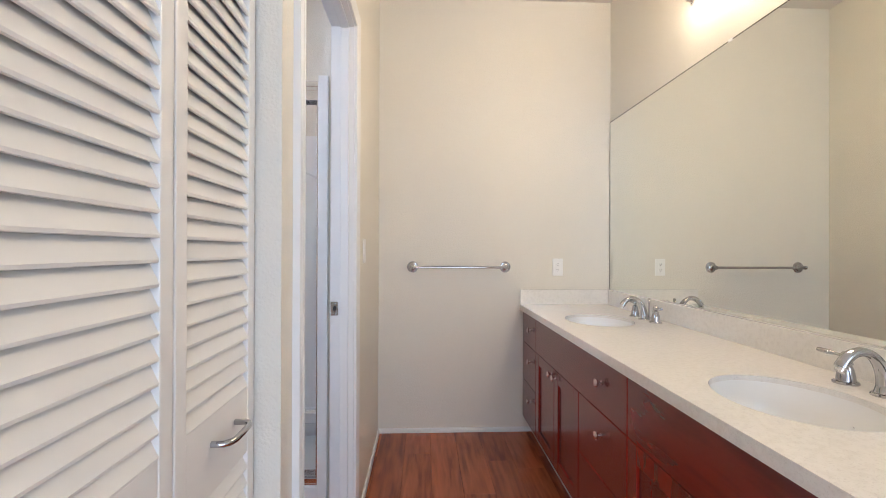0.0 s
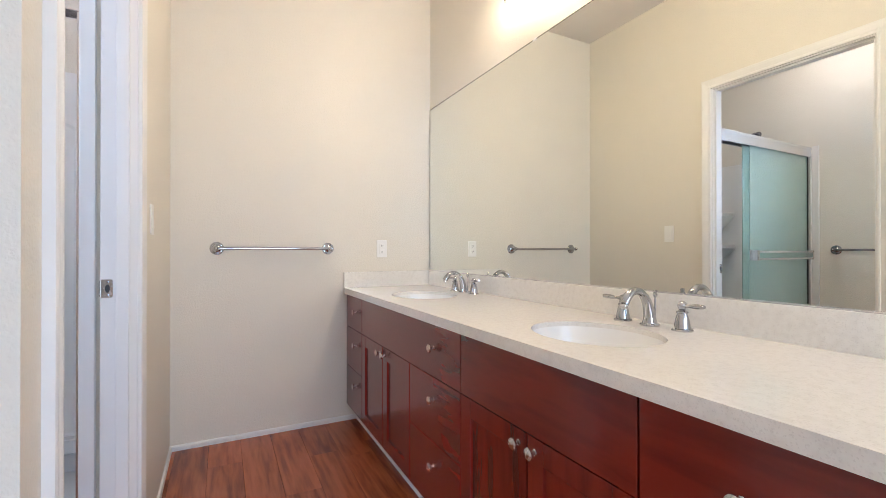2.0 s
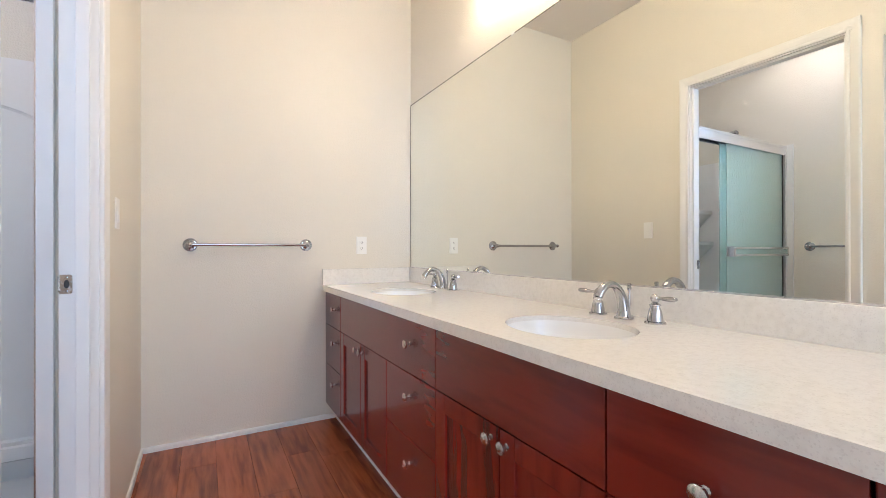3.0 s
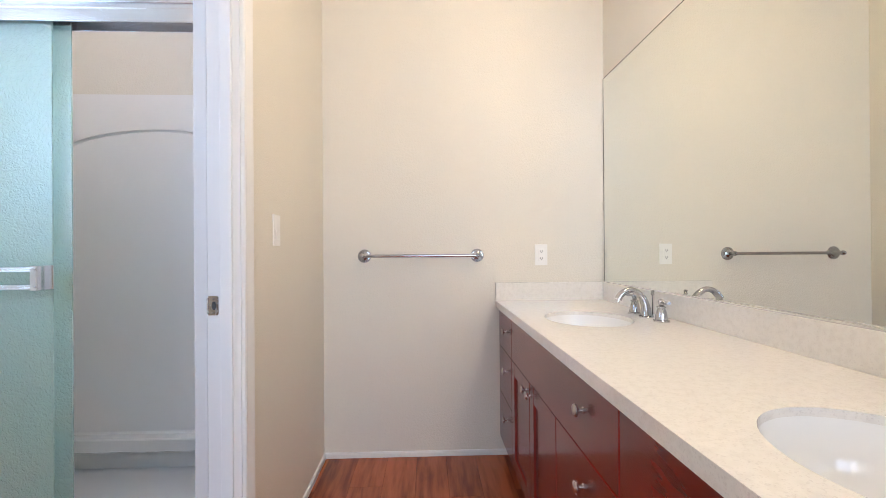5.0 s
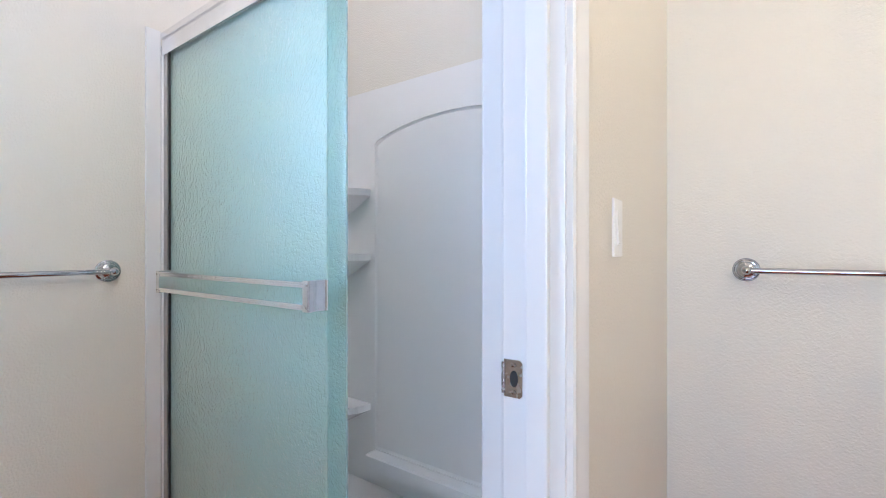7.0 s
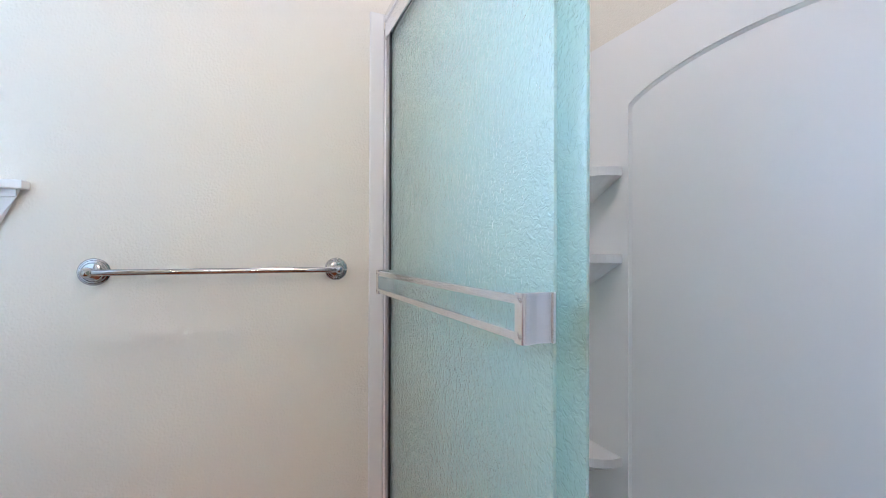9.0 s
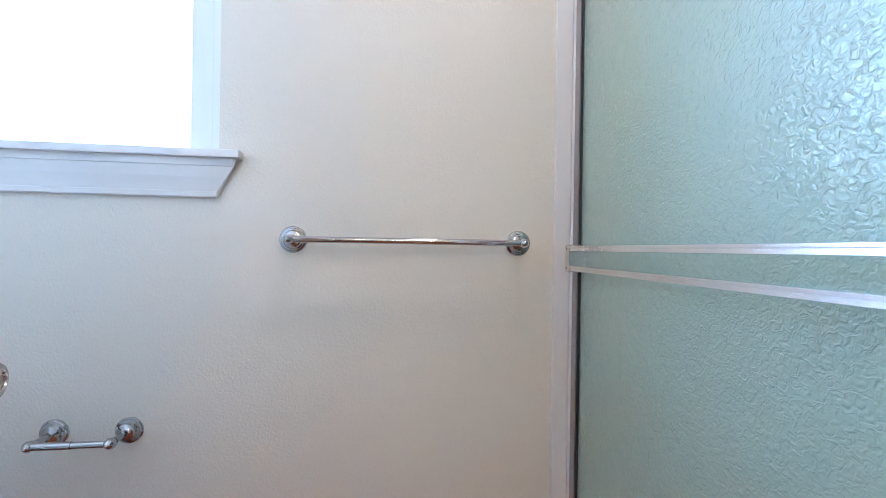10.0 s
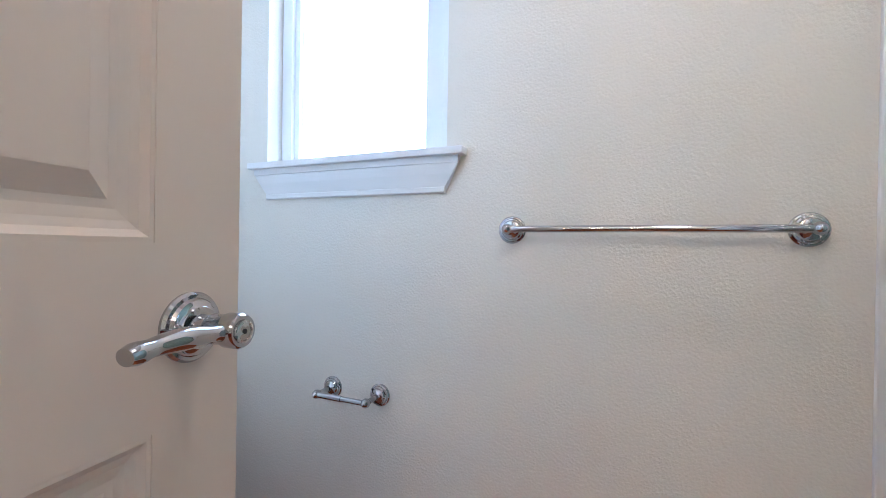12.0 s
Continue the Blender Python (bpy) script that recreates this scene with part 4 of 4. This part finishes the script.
# ---- toilet ----
def toilet():
    t = thing("toilet", pose(-1.190, 0.315, 0), "white porcelain toilet against the painted wall", "toilet")
    part("tank", box(-0.220, 0.220, 0.012, 0.20, 0.36, 0.665, 0.025, seg=4), PORCELAIN, t, "", True)
    part("tank_lid", box(-0.234, 0.234, 0.004, 0.215, 0.664, 0.703, 0.012, seg=3), PORCELAIN, t, "", True)
    part("flush_lever", tube([(-0.15, 0.20, 0.61), (-0.15, 0.222, 0.61), (-0.09, 0.226, 0.602)], 0.007, 12), CHROME, t, "", True)
    bm = bmesh.new()
    n, rings = 36, []
    for f, cy, z in ((0.62, 0.28, 0.0), (0.60, 0.28, 0.08), (0.66, 0.31, 0.20), (0.90, 0.36, 0.33), (1.0, 0.375, 0.39), (0.98, 0.375, 0.40), (0.76, 0.38, 0.395), (0.60, 0.38, 0.30), (0.3, 0.37, 0.22)):
        rings.append([bm.verts.new((0.178 * f * math.cos(2 * math.pi * k / n), cy + 0.215 * f * math.sin(2 * math.pi * k / n), z)) for k in range(n)])
    for a, b in zip(rings, rings[1:]):
        for k in range(n):
            bm.faces.new((a[k], a[(k + 1) % n], b[(k + 1) % n], b[k]))
    bm.faces.new(rings[0])
    bm.faces.new(rings[-1])
    part("bowl", bm, PORCELAIN, t, "", True)
    lid = bmesh.new()
    prism([(0.178 * math.cos(2 * math.pi * k / n), 0.378 + 0.213 * math.sin(2 * math.pi * k / n)) for k in range(n)], 0.402, 0.428, "z", lid)
    bmesh.ops.bevel(lid, geom=[e for e in lid.edges if abs(e.verts[0].co.z - e.verts[1].co.z) < 0.001], offset=0.008, segments=2, affect="EDGES")
    part("seat_lid", lid, PLASTIC, t, "closed white seat lid", True)
    return t


toilet()


# ---- floor planks ----
def planks():
    w, x = 0.158, -1.78
    meshes = {}
    while x < X_EAST:
        x1 = min(x + w, X_EAST)
        y = -1.62 - random.uniform(0.0, 0.9)
        while y < 3.25:
            ln = random.choice((0.62, 0.93, 1.22))
            a, b = max(y, -1.62), min(y + ln, 3.25)
            if b - a > 0.02:
                key = (round(x1 - x, 3), round(b - a, 3))
                if key not in meshes:
                    bm = bmesh.new()
                    g, e = 0.0002, 0.0008
                    X, Y = (x1 - x) / 2, (b - a) / 2
                    lo = [bm.verts.new((sx * (X - g), sy * (Y - g), -0.011)) for sx, sy in ((-1, -1), (1, -1), (1, 1), (-1, 1))]
                    md = [bm.verts.new((sx * (X - g), sy * (Y - g), -0.0012)) for sx, sy in ((-1, -1), (1, -1), (1, 1), (-1, 1))]
                    hi = [bm.verts.new((sx * (X - g - e), sy * (Y - g - e), 0.0)) for sx, sy in ((-1, -1), (1, -1), (1, 1), (-1, 1))]
                    for p, q in ((lo, md), (md, hi)):
                        for k in range(4):
                            bm.faces.new((p[k], p[(k + 1) % 4], q[(k + 1) % 4], q[k]))
                    bm.faces.new(lo)
                    bm.faces.new(hi)
                    meshes[key] = mesh_of(bm, "plank", PLANK)
                ob = new("plank", meshes[key])
                ob.parent = floor
                ob.location = ((x + x1) / 2, (a + b) / 2, 0)
            y += ln
        x = x1


planks()
